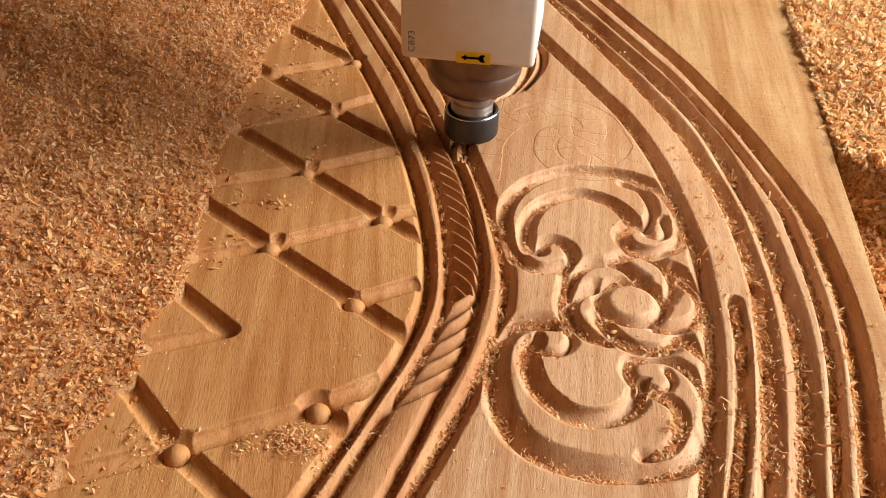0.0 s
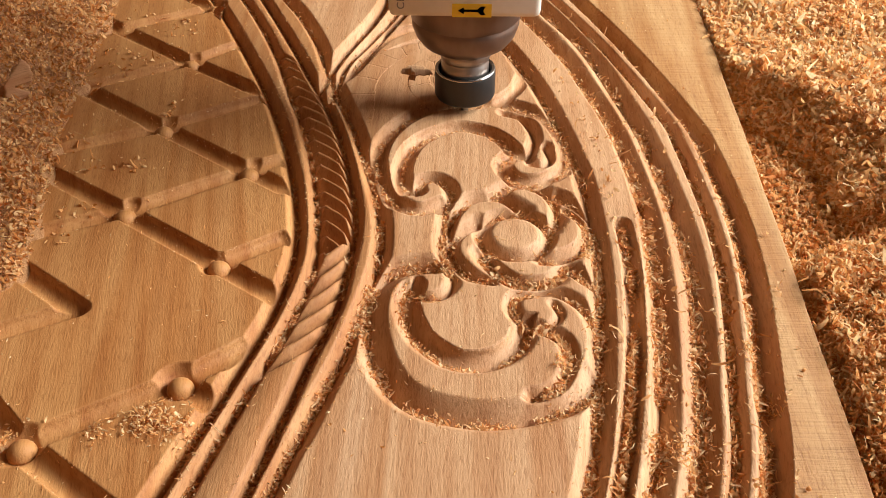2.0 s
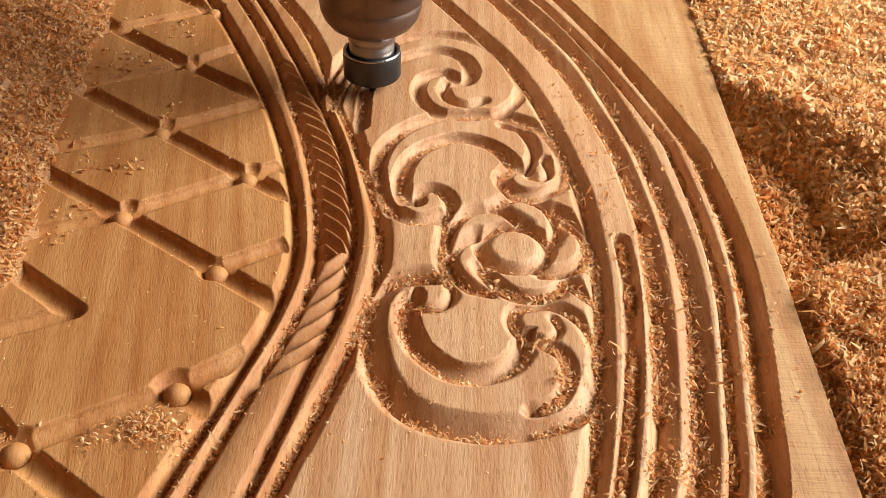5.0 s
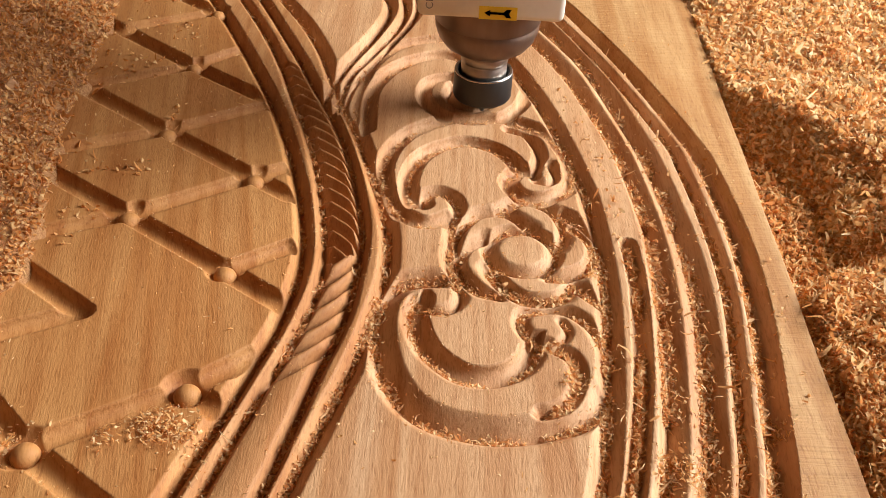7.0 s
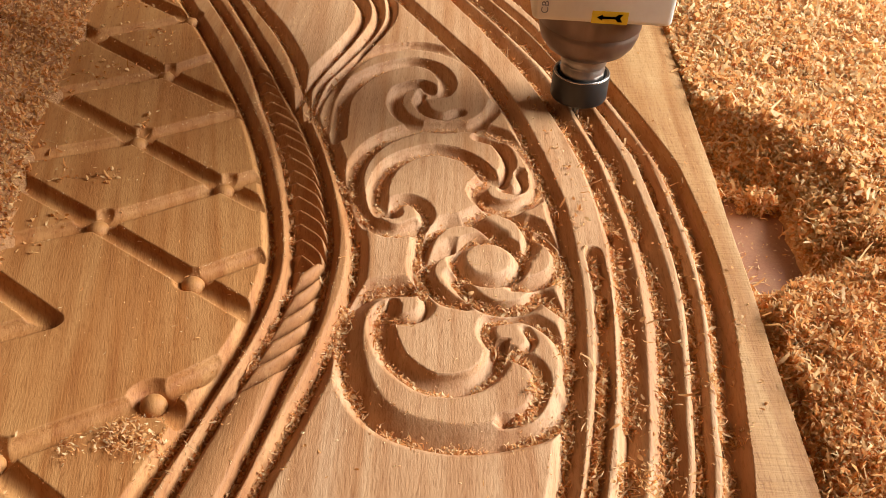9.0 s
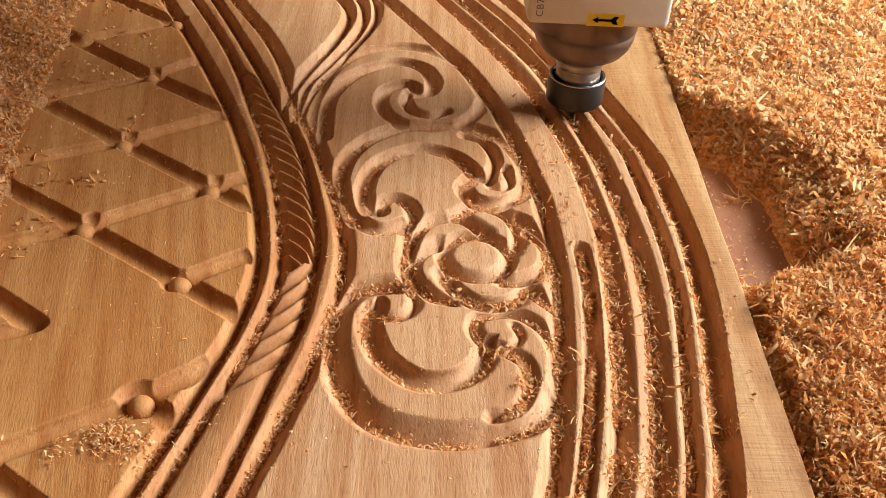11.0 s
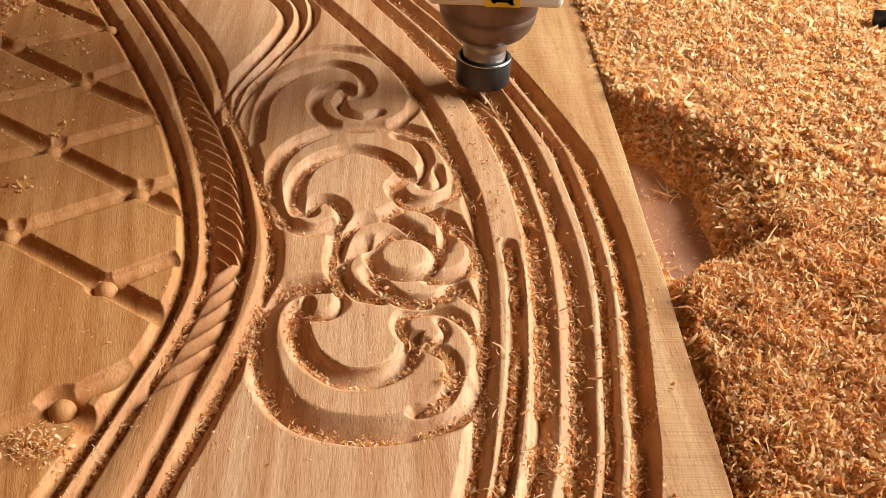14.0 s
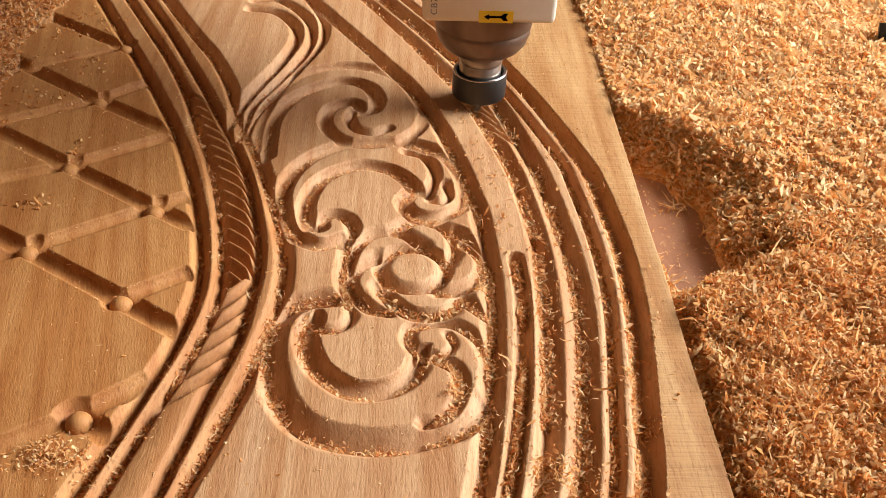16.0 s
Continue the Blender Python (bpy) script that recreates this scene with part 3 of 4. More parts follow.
# ---- spindle ----
def spindle():
    top = tagged(new("spindle"), "cream square router spindle with a black collet nut", "spindle")
    H0 = 0.080  # underside of the housing above the nut's lower face
    w = 0.0465
    part("housing", box(-w, w, -w, w, H0, H0 + 0.30, 0.004, 3), HOUSING, top, "cream enamelled square housing", True)
    part("bearing_cap", lathe([(0.0, H0 - 0.0005), (0.0362, H0 - 0.0005), (0.0366, H0 - 0.004), (0.0366, H0 - 0.0175), (0.0356, H0 - 0.0182), (0.0354, H0 - 0.0190), (0.0360, H0 - 0.0198),
                               (0.0356, H0 - 0.0245), (0.0335, H0 - 0.0310), (0.0295, H0 - 0.0365), (0.0245, H0 - 0.0400), (0.0185, H0 - 0.0412), (0.0, H0 - 0.0412)]), BRONZE, top,
         "tarnished turned steel bearing cap", True)
    part("shaft", lathe([(0.0, H0 - 0.0412), (0.0166, H0 - 0.0412), (0.0168, 0.0305), (0.0160, 0.0297), (0.0156, 0.0288), (0.0163, 0.0280), (0.0163, 0.006), (0.0, 0.006)]), SHAFT, top, "brushed steel shaft", True)
    nut = part("collet_nut", lathe([(0.0172, 0.012), (0.0176, 0.0205), (0.0190, 0.0215), (0.0203, 0.0217), (0.0208, 0.0210), (0.0210, 0.0195), (0.0210, 0.003), (0.0200, 0.0012), (0.0165, 0.0),
                                    (0.006, 0.0), (0.0055, 0.004), (0.0, 0.004)]), NUT, top, "blackened steel collet nut", True)
    part("worn_edge", lathe([(0.0186, 0.02155), (0.0200, 0.0222), (0.0206, 0.0219), (0.0209, 0.0212), (0.0207, 0.0209), (0.0200, 0.0216), (0.0188, 0.0212)]), EDGE, nut, "bright worn rim", True)
    part("cutter", lathe([(0.0, 0.005), (0.0032, 0.005), (0.0032, -0.006), (0.0026, -0.0075), (0.0024, -0.017), (0.0014, -0.0195), (0.0, -0.0203)], 20), CARBIDE, top, "short carbide ball cutter", True)
    # two blocks out of view, added to cast shade on the upper left
    part("shade_plate", box(-0.085, 0.085, w + 0.001, w + 0.026, H0 + 0.055, H0 + 0.42, 0.002), STEEL_PAINT, top, "unseen grey plate added behind the housing to cast shade")
    part("shade_block", box(-0.085, 0.085, w + 0.027, w + 0.13, H0 + 0.13, H0 + 0.50, 0.004), STEEL_PAINT, top, "unseen grey block added behind the plate to cast shade")
    # arrow sticker and stamped marks on the front face
    sx0, sx1, sz0, sz1 = -0.0075, 0.0165, H0 + 0.0008, H0 + 0.0095
    st = part("sticker", box(sx0, sx1, -w - 0.0004, -w - 0.0001, sz0, sz1, 0.0001, 1), YELLOW, top, "yellow sticker with a black arrow")
    bm = bmesh.new()
    y, zc = -w - 0.0006, (sz0 + sz1) / 2
    for poly in ([(-0.0045, 0), (-0.0008, 0.0022), (-0.0008, -0.0022)], [(-0.0010, 0.0008), (0.0078, 0.0008), (0.0078, -0.0008), (-0.0010, -0.0008)],
                 [(0.0076, 0.0008), (0.0094, 0.0027), (0.0126, 0.0027), (0.0108, 0.0), (0.0076, 0.0)], [(0.0076, 0.0), (0.0108, 0.0), (0.0126, -0.0027), (0.0094, -0.0027), (0.0076, -0.0008)]):
        bm.faces.new([bm.verts.new((px + 0.0004, y, zc + pz)) for px, pz in poly])
    bmesh.ops.solidify(bm, geom=bm.faces[:], thickness=0.0001)
    part("arrow", bm, BLACK, st, "black arrow")
    text = bpy.data.curves.new("stamp", "FONT")
    text.body, text.size, text.extrude, text.space_character = "CB73", 0.0066, 0.0001, 1.1
    tob = new("stamp", text)
    tob.matrix_world = Matrix.Translation((-0.0365, -w - 0.0002, H0 + 0.0055)) @ pose(0, 0, 0, 90, -90, 0)
    dg = bpy.context.evaluated_depsgraph_get()
    mesh = bpy.data.meshes.new_from_object(tob.evaluated_get(dg))
    mesh.transform(tob.matrix_world)
    bpy.data.objects.remove(tob)
    link_mesh("stamped_mark", mesh, INK, top, "grey stamped letters")
    return top


router = spindle()

# ---- shavings ----
rng = np.random.default_rng(7)


def chip_cloud(name, pos, length, width, mat, label, lift=0.5, flat=0.35, curl=1.6):
    """Many curled shavings as one mesh. pos in metres; each is a bent strip of three facets."""
    n = len(pos)
    L = length * rng.lognormal(0, 0.45, n)
    W = width * rng.lognormal(0, 0.35, n)
    c = curl * rng.uniform(0.1, 1.5, n) * rng.choice([-1, 1], n)
    t = np.linspace(-0.5, 0.5, 4)
    ang = c[:, None] * t[None]
    s = np.where(np.abs(c[:, None]) < 1e-3, t[None], np.sin(ang) / c[:, None]) * L[:, None]
    up = (1 - np.cos(ang)) / c[:, None] * L[:, None]
    wid = W[:, None] * np.array([0.45, 1.0, 0.9, 0.4])[None] * 0.5
    twist = rng.normal(0, 0.5, n)[:, None] * t[None]
    local = np.zeros((n, 4, 2, 3))
    for k, sg in enumerate((-1, 1)):
        local[:, :, k, 0] = s
        local[:, :, k, 1] = sg * wid * np.cos(twist)
        local[:, :, k, 2] = up + sg * wid * np.sin(twist)
    yaw, pit, rol = rng.uniform(0, 2 * np.pi, n), rng.normal(0, flat, n), rng.normal(0, flat * 1.6, n)
    cy, sy, cp, sp, cr, sr = np.cos(yaw), np.sin(yaw), np.cos(pit), np.sin(pit), np.cos(rol), np.sin(rol)
    R = np.stack([np.stack([cy * cp, cy * sp * sr - sy * cr, cy * sp * cr + sy * sr], -1), np.stack([sy * cp, sy * sp * sr + cy * cr, sy * sp * cr - cy * sr], -1),
                  np.stack([-sp, cp * sr, cp * cr], -1)], 1)
    co = np.einsum("nij,nabj->nabi", R, local)
    co -= co[..., 2].min(axis=(1, 2))[:, None, None, None] * np.array([0, 0, lift])
    co += pos[:, None, None]
    base = np.arange(n)[:, None] * 8
    quads = np.stack([base + np.array([2 * k, 2 * k + 2, 2 * k + 3, 2 * k + 1]) for k in range(3)], 1).reshape(-1, 4)
    mesh = array_mesh(name, co.reshape(-1, 3), quads)
    ob = link_mesh(name, mesh, mat, smooth=True)
    return tagged(ob, label, "wood shavings", kind="stuff")


def smooth_noise(x, y, s, seed=0.0):
    flat = np.stack([np.ravel(x) * s, np.ravel(y) * s], -1)
    return np.array([noise.noise((a, b, seed)) for a, b in flat]).reshape(np.shape(x))


def interp_grid(gx, gy, h, x, y):
    i = np.clip(np.searchsorted(gx, x) - 1, 0, len(gx) - 2)
    j = np.clip(np.searchsorted(gy, y) - 1, 0, len(gy) - 2)
    u, v = (x - gx[i]) / (gx[i + 1] - gx[i]), (y - gy[j]) / (gy[j + 1] - gy[j])
    return (h[j, i] * (1 - u) + h[j, i + 1] * u) * (1 - v) + (h[j + 1, i] * (1 - u) + h[j + 1, i + 1] * u) * v


def depth_at(x, y):
    return interp_grid(GX, GY, DEPTH, x, y)


def heap(name, gx, gy, height, mat, label):
    xs, ys = np.meshgrid(gx, gy)
    idx = np.arange(xs.size).reshape(xs.shape)
    quads = np.stack([idx[:-1, :-1], idx[:-1, 1:], idx[1:, 1:], idx[1:, :-1]], -1).reshape(-1, 4)
    mesh = array_mesh(name, np.stack([xs, ys, height], -1).reshape(-1, 3), quads)
    return tagged(link_mesh(name, mesh, mat, smooth=True), label, "wood shavings", kind="stuff")


def right_heap():
    gx, gy = np.arange(0.199, 0.86, 0.005), np.arange(0.12, 1.5, 0.005)
    xs, ys = np.meshgrid(gx, gy)
    crest = np.interp(ys, [0.12, 0.39, 0.415, 0.44, 0.51, 0.57, 0.60, 0.62, 0.75, 1.5], [0.208, 0.208, 0.230, 0.296, 0.298, 0.272, 0.236, 0.210, 0.206, 0.205])
    rise = np.clip((xs - 0.199) / np.maximum(crest - 0.199, 0.006), 0, 1)
    tall = np.interp(ys, [0.12, 0.36, 0.44, 0.58, 0.66, 1.5], [0.019, 0.020, 0.030, 0.031, 0.022, 0.022]) + 0.05 * np.clip(xs - crest, 0, 0.35)
    h = BED_Z + 0.003 + (tall + 0.005 * smooth_noise(xs, ys, 5, 1)) * rise**2.2
    h += (0.004 * smooth_noise(xs, ys, 22, 2) + 0.0035 * smooth_noise(xs, ys, 62, 3)) * np.clip(rise * 3, 0.3, 1)
    # loose shavings banked against the panel's near part
    h += np.clip((0.42 - ys) / 0.08, 0, 1) * 0.003 * np.exp(-((xs - 0.225) / 0.05) ** 2)
    # the swept patch where the bed shows
    mid = np.interp(ys, [0.44, 0.50, 0.58], [0.240, 0.234, 0.220])
    edge = 1.1 * smooth_noise(xs, ys, 32, 8) + 0.5 * smooth_noise(xs, ys, 90, 9)
    bare = np.exp(-edge) * np.exp(-(((xs - mid) / 0.018) ** 2 + ((ys - 0.503) / 0.060) ** 2))
    h -= bare * 0.040
    bank = np.clip((0.440 - ys + 0.030 * smooth_noise(xs, ys, 20, 12) + 0.012 * smooth_noise(xs, ys, 60, 13)) / 0.085, 0, 1) ** 0.7
    h = np.where(bank > 0, np.maximum(h, BED_Z + bank * (0.0215 + 0.004 * smooth_noise(xs, ys, 40, 11)) - 0.002), h)
    heap("shavings_heap", gx, gy, h, DUST_PALE, "deep heap of pale shaded orange shavings beside the panel")
    n = 125000
    x = 0.199 + 0.50 * rng.random(n) ** 1.25
    y = 0.14 + 0.86 * rng.random(n)
    z = interp_grid(gx, gy, h, x, y)
    ok = z > BED_Z + 0.001
    x, y, z = x[ok], y[ok], z[ok]
    # chips of the shaded near corner, which get the darker tone
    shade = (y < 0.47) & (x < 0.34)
    p = np.stack([x, y, z + rng.uniform(-0.002, 0.006, len(x))], -1)
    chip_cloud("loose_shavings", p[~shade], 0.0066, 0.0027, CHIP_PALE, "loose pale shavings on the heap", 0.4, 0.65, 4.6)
    chip_cloud("tangled_shavings", p[shade], 0.0062, 0.0015, CHIP_SHADED, "tangled long shavings by the panel's edge, toned darker for shade", 0.4, 0.85, 3.2)
    n = 88000
    x, y = 0.2 + 0.42 * rng.random(n) ** 1.2, 0.16 + 0.76 * rng.random(n)
    z = interp_grid(gx, gy, h, x, y)
    p = np.stack([x, y, z + rng.uniform(0.0005, 0.006, n)], -1)[z > BED_Z + 0.001]
    chip_cloud("fine_shavings", p, 0.0040, 0.0013, CHIP_PALE, "fine curled pale shavings strewn over the heap", 0.4, 0.75, 6.0)
    n = 1500
    x, y = rng.uniform(0.205, 0.27, n), rng.uniform(0.42, 0.60, n)
    clear = interp_grid(gx, gy, h, x, y) < BED_Z + 0.001
    p = np.stack([x, y, np.full(n, BED_Z)], -1)[clear]
    chip_cloud("bed_crumbs", p[rng.random(len(p)) < 0.22], 0.0022, 0.0007, CHIP_PALE, "crumbs of wood on the bare bed", 1.0, 0.3, 2.5)
    return gx, gy, h


RIGHT = right_heap()


CLUMPS = []


def bed_clumps():
    """Shavings that lie over the swept patch until the dust hose draws them off."""
    for cx in np.arange(0.206, 0.29, 0.014):
        for cy in np.arange(0.415, 0.59, 0.014):
            n = 150
            x, y = rng.uniform(-0.009, 0.009, n), rng.uniform(-0.009, 0.009, n)
            bare = interp_grid(*RIGHT, cx + x, cy + y) < BED_Z + 0.0025
            if bare.sum() < 12:
                continue
            co = np.stack([x, y, rng.uniform(-0.001, 0.0045, n)], -1)[bare]
            ob = chip_cloud("shavings_clump", co, 0.0045, 0.0020, CHIP_SHADED, "loose clump of orange shavings on the machine bed, in the shaded tone", 0.6, 0.5, 4.0)
            t = rng.uniform(8.05, 8.40) if cy < 0.525 else rng.uniform(8.8, 10.6)
            ex, ey = cx + rng.uniform(0.05, 0.085), cy + rng.uniform(-0.02, 0.03)
            CLUMPS.append((ob, (cx, cy, BED_Z), (ex, ey, float(interp_grid(*RIGHT, ex, ey)) - 0.003), t))


bed_clumps()


def long_shavings():
    """Long stringy shavings by the panel's near corner."""
    n = 260
    x = 0.212 + 0.13 * rng.random(n)
    y = 0.25 + 0.23 * rng.random(n)
    p = np.stack([x, y, interp_grid(*RIGHT, x, y) + 0.004], -1)
    # strands that lie across the swept patch
    x, y = 0.236 + 0.005 * rng.normal(0, 1, 16), 0.527 + 0.003 * rng.normal(0, 1, 16)
    p = np.vstack([p, np.stack([x, y, np.maximum(interp_grid(*RIGHT, x, y), BED_Z) + 0.002], -1)])
    chip_cloud("long_shavings", p, 0.012, 0.0011, CHIP_PALE, "long stringy pale shavings on the heap", 0.2, 0.22, 2.6)


long_shavings()


def left_heap():
    gx, gy = np.arange(-0.80, -0.19, 0.005), np.arange(0.12, 1.5, 0.005)
    xs, ys = np.meshgrid(gx, gy)
    foot = np.interp(ys, [0.12, 0.22, 0.28, 0.39, 0.52, 0.72, 0.85, 1.5], [-0.250, -0.235, -0.228, -0.230, -0.252, -0.282, -0.275, -0.26])
    foot = foot + 0.010 * smooth_noise(xs, ys, 18, 5)
    d = foot - xs
    h = np.where(d > 0, 0.010 * (1 - np.exp(-d / 0.03)) + 0.16 * np.clip(d - 0.03, 0, 0.28), -0.012 + 0.2 * np.clip(d, -0.05, 0))
    h += np.where(d > 0, 0.006 * smooth_noise(xs, ys, 20, 6) + 0.003 * smooth_noise(xs, ys, 55, 7), 0) * np.clip(d / 0.03, 0, 1)
    heap("shavings_bank", gx, gy, h, DUST_SHADED, "bank of orange shavings lying over the panel, dust toned for shade")
    n = 98000
    x = -0.21 - 0.44 * rng.random(n) ** 1.2
    y = 0.14 + 0.86 * rng.random(n) ** 1.05
    z = interp_grid(gx, gy, h, x, y)
    ok = z > -0.003
    x, y, z = x[ok], y[ok], np.maximum(z[ok], 0)
    p = np.stack([x, y, z + rng.uniform(-0.002, 0.003, len(x))], -1)
    n = 1500
    fx, fy = -0.19 - 0.10 * rng.random(n) ** 2, 0.2 + 0.6 * rng.random(n)
    q = np.stack([fx, fy, depth_at(fx * 1000, fy * 1000) * 0.001], -1)
    keep = np.array([noise.noise((a * 30, b * 30, 2.0)) for a, b in zip(fx, fy)]) - (fx + 0.25) * 8 > -0.1
    p = np.vstack([p, q[keep]])
    # the shade over the bank is put into these chips' colour
    chip_cloud("bank_shavings", p, 0.0042, 0.0015, CHIP_SHADED, "orange shavings spread over the bank, in the shaded tone", 0.4, 0.9, 3.6)
    return gx, gy, h


LEFT = left_heap()


def groove_chips():
    fine, broad, tufts = [], [], []
    for curve, d, w, amount in CHIP_LINES:
        seg = np.hypot(*np.diff(curve, axis=0).T)
        total = seg.sum()
        n = int(total * amount * (22.0 if amount > 1.1 else 15.0))
        k = rng.choice(len(seg), n, p=seg / total)
        p = curve[k] + rng.random((n, 1)) * (curve[k + 1] - curve[k]) + rng.normal(0, w * 0.12, (n, 2))
        clump = np.array([noise.noise((a * 0.05, b * 0.05, 9.0)) for a, b in p])
        far = np.clip((640 - p[:, 1]) / 260, 0.15, 1)
        p = p[(clump + rng.normal(0, 0.18, n) > -0.05) & (rng.random(n) < far)]
        if amount >= 1.5 and curve[0, 0] < 120:
            cut_off = int(len(p) * 0.35)
            broad.append(p[:cut_off])
            fine.append(p[cut_off:])
        else:
            fine.append(p)
    # tufts that lie by the lowest button and across the arch's round moulding
    for x, y, spread, n in ((-128, 276, 6, 260), (-113, 272, 5, 130), (-150, 268, 5, 60), (-195, 262, 7, 120), (114, 271, 5, 120), (124, 262, 6, 110), (162, 330, 3, 90), (164, 300, 4, 110), (69, 318, 3, 90), (87, 352, 2.5, 70), (86, 405, 2.5, 70)):
        tufts.append(np.array((x, y)) + rng.normal(0, spread, (n, 2)))
    # curls strewn over the arch's ridges and the rim
    n = 480
    y = 200 + 420 * rng.random(n) ** 1.3
    scatter = np.stack([x_of(ARCH_A)(y) + (x_of(BORDER)(y) - x_of(ARCH_A)(y)) * rng.uniform(0.0, 1.12, n), y], -1)
    broad.append(scatter)
    for name, pts, length, width, label in (("groove_shavings", fine, 0.0027, 0.0008, "small shavings lying in the carved grooves"),
                                            ("curled_shavings", broad, 0.0042, 0.0011, "curled shavings heaped in the arch's grooves"),
                                            ("shaving_tufts", tufts, 0.0030, 0.0007, "fluffy pale tufts of shavings on the panel")):
        p = np.vstack(pts)
        z = depth_at(p[:, 0], p[:, 1])
        co = np.stack([p[:, 0], p[:, 1], z + rng.uniform(-0.3, 2.4, len(p))], -1) * 0.001
        chip_cloud(name, co, length, width, CHIP_PALE if pts is tufts else CHIP_GROOVE, label, 0.6, 0.4, 2.6)
    # torn fibres that stand along the cut edges
    pts = []
    for curve, w, w2, amount in EDGE_LINES:
        way = np.diff(curve, axis=0)
        nrm = np.stack([-way[:, 1], way[:, 0]], -1) / np.maximum(np.hypot(*way.T), 1e-6)[:, None]
        n = int(len(way) * amount)
        k = rng.integers(0, len(way), n)
        off = np.where(rng.random(n) < 0.5, w, -w2) + rng.normal(0, 0.5, n)
        pts.append(curve[k] + nrm[k] * off[:, None] + rng.normal(0, 0.4, (n, 2)))
    p = np.vstack(pts)
    p = p[(np.array([noise.noise((a * 0.06, b * 0.06, 5.0)) for a, b in p]) > -0.12) & (p[:, 1] > 200) & (p[:, 1] < 760)]
    co = np.stack([p[:, 0], p[:, 1], depth_at(p[:, 0], p[:, 1])], -1) * 0.001
    chip_cloud("torn_fibres", co, 0.0017, 0.00035, CHIP_PALE, "fine torn fibres along the cut edges", 0.5, 0.6, 2.0)
    # stray crumbs on the flats
    n = 1500
    x, y = rng.uniform(-250, 190, n), rng.uniform(170, 780, n)
    keep = np.array([noise.noise((a * 0.012, b * 0.012, 4.0)) for a, b in zip(x, y)]) + 0.35 * (x < -80) > 0.1
    x, y = x[keep], y[keep]
    co = np.stack([x, y, depth_at(x, y)], -1) * 0.001
    chip_cloud("stray_crumbs", co, 0.0017, 0.0006, CHIP_PALE, "stray crumbs of wood on the panel", 0.9, 0.3, 1.5)


groove_chips()


# seconds, the cutter's axis in millimetres across and along the panel
CUTTER = [
    (0, -78, 591), (0.1, -82, 568), (0.2, -82, 542), (0.3, -79, 533), (0.4, -86, 573), (0.5, -79, 605),
    (0.6, -73, 627), (0.7, -62, 653), (0.8, -49, 653), (0.9, -38, 665), (1, -30, 687), (1.1, -10, 705),
    (1.2, 9, 692), (1.3, 24, 681), (1.4, 38, 674), (1.5, 49, 641), (1.6, 50, 611), (1.7, 45, 601),
    (1.8, 35, 579), (1.9, 24, 568), (2, 14, 562), (2.1, -2, 581), (2.2, -11, 601), (2.3, -13, 622),
    (2.4, -11, 625), (2.5, -3, 613), (2.6, 4, 611), (2.7, 8, 617), (2.8, 11, 644), (2.9, 3, 666),
    (3, -8, 645), (3.1, -21, 633), (3.2, -34, 637), (3.3, -43, 624), (3.4, -52, 605), (3.5, -61, 581),
    (3.6, -61, 542), (3.7, -57, 498), (3.8, -55, 497), (3.9, -58, 517), (4, -60, 522), (4.1, -66, 523),
    (4.2, -80, 543), (6.3, 8, 617), (6.4, 9, 606), (6.5, 7, 598), (6.6, 6, 587), (6.7, 8, 585),
    (6.8, 15, 579), (6.9, 23, 577), (7, 22, 583), (7.1, 22, 588), (7.2, 26, 590), (7.3, 44, 603),
    (7.4, 65, 612), (7.5, 87, 624), (7.6, 110, 634), (7.7, 123, 645), (7.8, 128, 649), (7.9, 119, 622),
    (8, 115, 619), (8.1, 119, 627), (8.2, 126, 651), (8.3, 125, 636), (8.4, 126, 617), (8.5, 125, 621),
    (8.6, 119, 606), (8.7, 116, 606), (10.8, 125, 586), (10.9, 125, 587), (11, 123, 595), (11.1, 113, 604),
    (11.2, 95, 612), (11.3, 81, 615), (11.4, 83, 628), (11.5, 89, 652), (11.6, 92, 666), (11.7, 93, 666),
    (11.8, 106, 657), (11.9, 116, 631), (12, 125, 607), (12.1, 128, 602), (12.2, 125, 582), (12.3, 124, 570),
    (12.4, 127, 585), (12.5, 125, 594), (12.6, 127, 600), (12.8, 130, 587), (13, 127, 571), (13.2, 127, 575),
    (13.4, 108, 603), (13.6, 88, 628), (13.8, 92, 642), (14, 107, 624), (14.2, 127, 582), (14.4, 128, 566),
    (14.5, 127, 566), (14.7, 127, 584), (15, 133, 566), (15.3, 132, 559), (15.6, 105, 579), (15.8, 99, 601),
    (16, 98, 626),
]


# ---- a cable on the heap ----
def tube(points, radius, seg=14):
    c = [Vector(p) for p in points]
    bm = bmesh.new()
    loops = []
    for k, p in enumerate(c):
        d = (c[min(k + 1, len(c) - 1)] - c[max(k - 1, 0)]).normalized()
        u = d.cross(Vector((0, 0, 1))).normalized()
        v = u.cross(d)
        loops.append([bm.verts.new(p + radius * (math.cos(a) * u + math.sin(a) * v)) for a in np.linspace(0, 2 * math.pi, seg, endpoint=False)])
    for a, b in zip(loops, loops[1:]):
        for k in range(seg):
            bm.faces.new((a[k], a[(k + 1) % seg], b[(k + 1) % seg], b[k]))
    bm.faces.new(loops[0][::-1])
    bm.faces.new(loops[-1])
    bmesh.ops.recalc_face_normals(bm, faces=bm.faces[:])
    return bm


CABLE = [(0.462 + 0.30 * t, 0.742 - 0.10 * t + 0.05 * t * t, 0.020 + 0.018 * math.sin(t * 3.0)) for t in np.linspace(0, 1, 28)]
tagged(part("rubber_cable", tube(CABLE, 0.0075), RUBBER, smooth=True), "black rubber cable half sunk in the shavings", "cable")


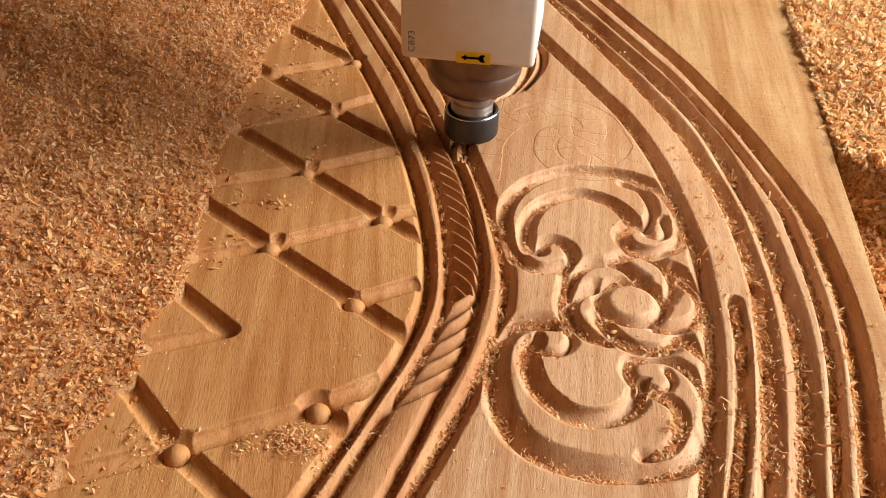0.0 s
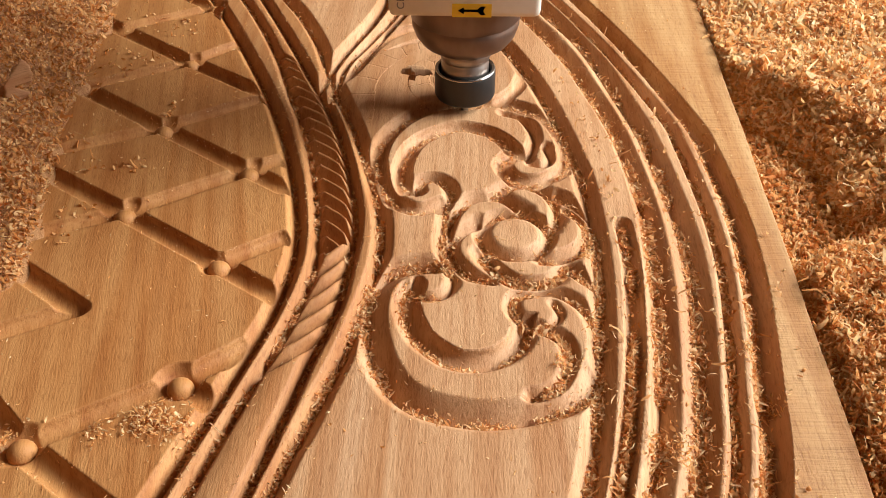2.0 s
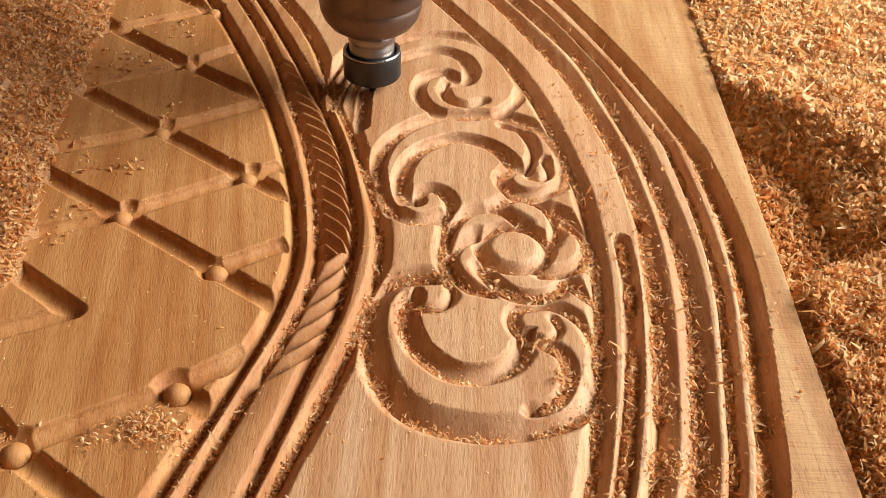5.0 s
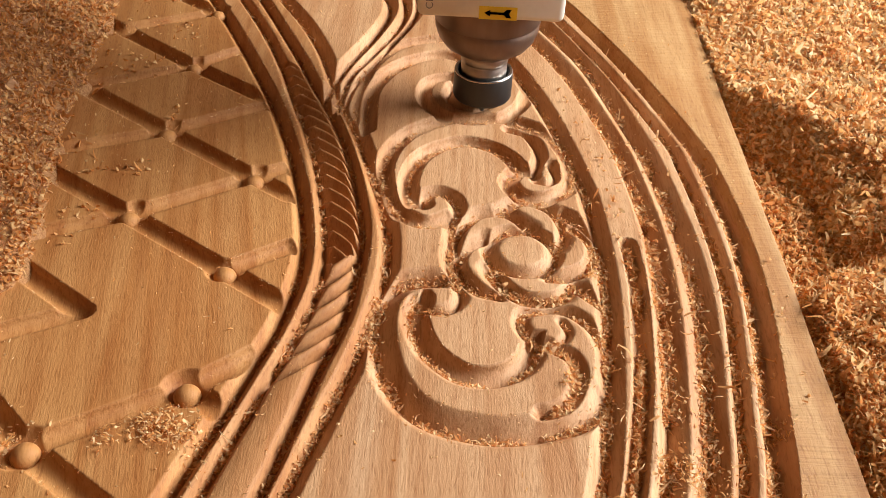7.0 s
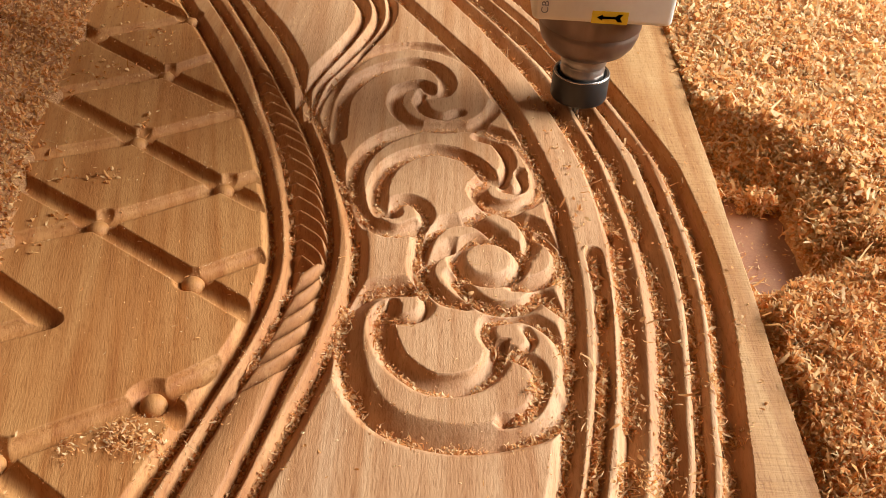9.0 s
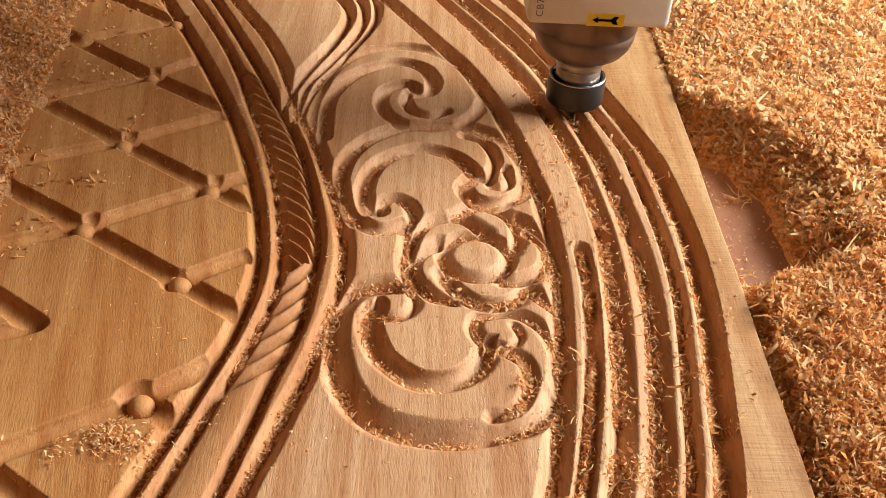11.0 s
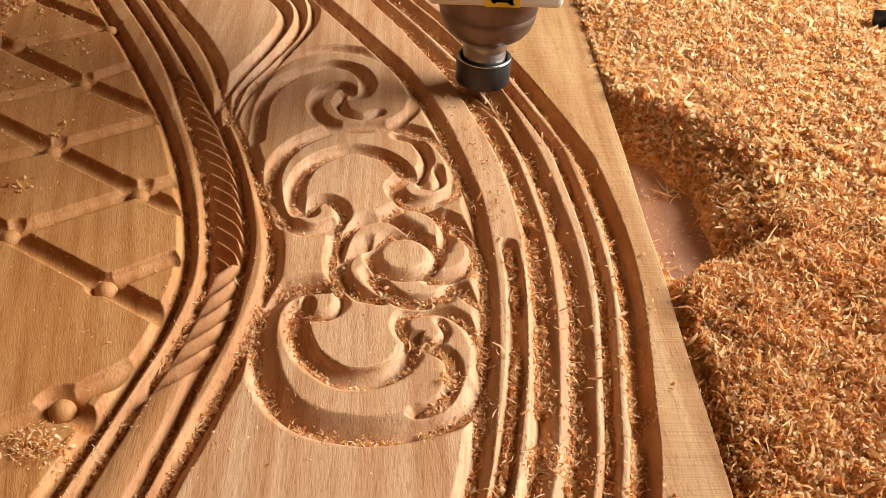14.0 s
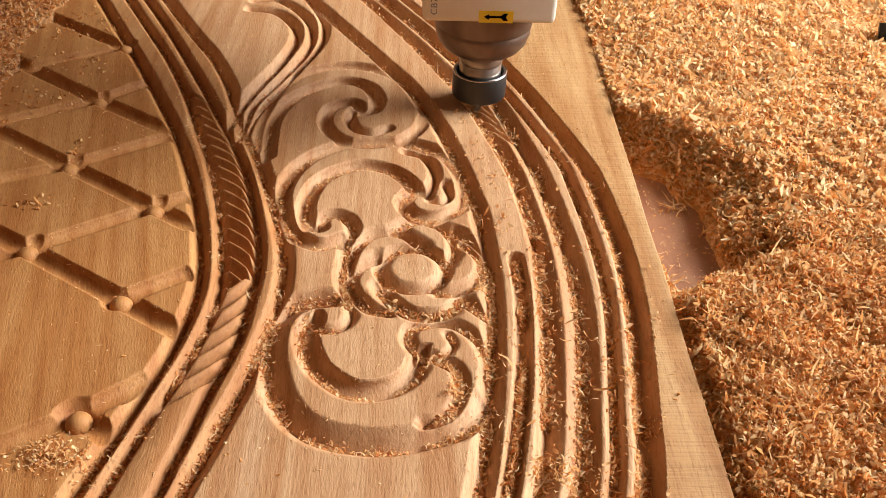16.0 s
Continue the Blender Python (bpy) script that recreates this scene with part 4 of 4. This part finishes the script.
# ---- the wood that the cutter takes away, in small pieces ----
def cutter_place(t):
    c = np.array(CUTTER, float)
    return np.interp(t, c[:, 0], c[:, 1]), np.interp(t, c[:, 0], c[:, 2])


def waste(before, after, t0, t1, step):
    """Pieces that fill what is cut between t0 and t1, parted by the moment at which the cutter reaches them."""
    gone = before - after > 0.01
    full = gone[:-1, :-1] | gone[1:, :-1] | gone[:-1, 1:] | gone[1:, 1:]
    for _ in range(2):
        wide = full.copy()
        wide[1:] |= full[:-1]
        wide[:-1] |= full[1:]
        wide[:, 1:] |= wide[:, :-1].copy()
        wide[:, :-1] |= wide[:, 1:].copy()
        full = wide
    ii, jj = np.nonzero(full)
    times = np.arange(t0, t1, 0.04)
    cx, cy = cutter_place(times)
    near = np.argmin((XX[ii, jj][:, None] - cx) ** 2 + (YY[ii, jj][:, None] - cy - 5) ** 2, axis=1)
    bins = np.floor(times[near] / step + 1e-6).astype(int)
    made = []
    # neighbouring cells that go at the same moment make one piece
    grid = np.full(full.shape, -1)
    grid[ii, jj] = bins
    island = np.where(full, np.arange(full.size).reshape(full.shape), -1)
    while True:
        last = island.copy()
        for one, two in ((np.s_[1:], np.s_[:-1]), (np.s_[:, 1:], np.s_[:, :-1])):
            same = (grid[one] == grid[two]) & (grid[one] >= 0)
            most = np.maximum(island[one], island[two])
            island[one] = np.where(same, most, island[one])
            island[two] = np.where(same, np.maximum(most, island[two]), island[two])
        if (island == last).all():
            break
    label_of = island[ii, jj]
    for which in np.unique(label_of):
        pick = label_of == which
        key = bins[pick][0]
        a, b = ii[pick], jj[pick]
        quad = np.stack([a * XX.shape[1] + b, a * XX.shape[1] + b + 1, (a + 1) * XX.shape[1] + b + 1, (a + 1) * XX.shape[1] + b], -1)
        used, inv = np.unique(quad, return_inverse=True)
        x, y = XX.ravel()[used], YY.ravel()[used]
        top, low = before.ravel()[used] + 0.03, after.ravel()[used] + 0.02
        mid = np.array([x.mean(), y.mean(), 0.5 * (top.mean() + low.mean())])
        co = np.vstack([np.stack([x, y, top], -1), np.stack([x, y, low], -1)])
        inv = inv.reshape(-1, 4)
        edges = np.vstack([inv[:, [k, (k + 1) % 4]] for k in range(4)])
        flat = np.sort(edges, axis=1)
        _, first, count = np.unique(flat[:, 0] * 1000000 + flat[:, 1], return_index=True, return_counts=True)
        rim = edges[first[count == 1]]
        sides = np.stack([rim[:, 1], rim[:, 0], rim[:, 0] + len(used), rim[:, 1] + len(used)], -1)
        mesh = array_mesh("wood_offcut", (co - mid) * 0.001, np.vstack([inv, inv[:, ::-1] + len(used), sides]))
        rest = mesh.attributes.new("rest", "FLOAT_VECTOR", "POINT")
        rest.data.foreach_set("vector", (co * 0.001).astype(np.float32).ravel())
        ob = link_mesh("wood_offcut", mesh, WASTE_WOOD)
        tagged(ob, "small pale piece of wood milled from the panel", "wood offcut", "milled offcuts")
        made.append((ob, mid * 0.001, (key + 0.6) * step))
    return made


# ---- what moves ----
NUT_Z = 0.0060


PIECES = waste(BEFORE[0], BEFORE[1], 0.5, 3.55, 0.08) + waste(PLAIN, ROPED, 7.6, 15.6, 0.4)


def motions():
    walk(router, [(t, pose(x * 0.001, (y + 7) * 0.001, NUT_Z)) for t, x, y in CUTTER])
    # the clumps on the bed are drawn up the heap's side
    for ob, a, b, t in CLUMPS:
        mid = (0.5 * (a[0] + b[0]), 0.5 * (a[1] + b[1]), 0.4 * a[2] + 0.6 * b[2] + 0.004)
        walk(ob, [(0.0, pose(*a)), (t, pose(*a)), (t + 0.1, pose(*mid)), (t + 0.2, pose(*b)), (16.0, pose(*b))])
    # each piece lies in the wood until the cutter comes, then is thrown to the bank of shavings
    for ob, (x, y, z), t in PIECES:
        t = min(max(t, 0.1), 15.3)
        lx, ly = rng.uniform(-0.36, -0.30), y + rng.uniform(-0.05, 0.20)
        lz = float(interp_grid(*LEFT, lx, ly)) - 0.014
        still = pose(x, y, z)
        rows = [(0.0, still), (t, still), (t + 0.07, pose(x + 0.35 * (lx - x), y + 0.35 * (ly - y), 0.05, 60, 30, 20)),
                (t + 0.14, pose(x + 0.72 * (lx - x), y + 0.72 * (ly - y), 0.065, 120, 70, 60)), (t + 0.21, pose(lx, ly, lz, 165, 100, 110)), (16.0, pose(lx, ly, lz, 165, 100, 110))]
        walk(ob, rows)


motions()
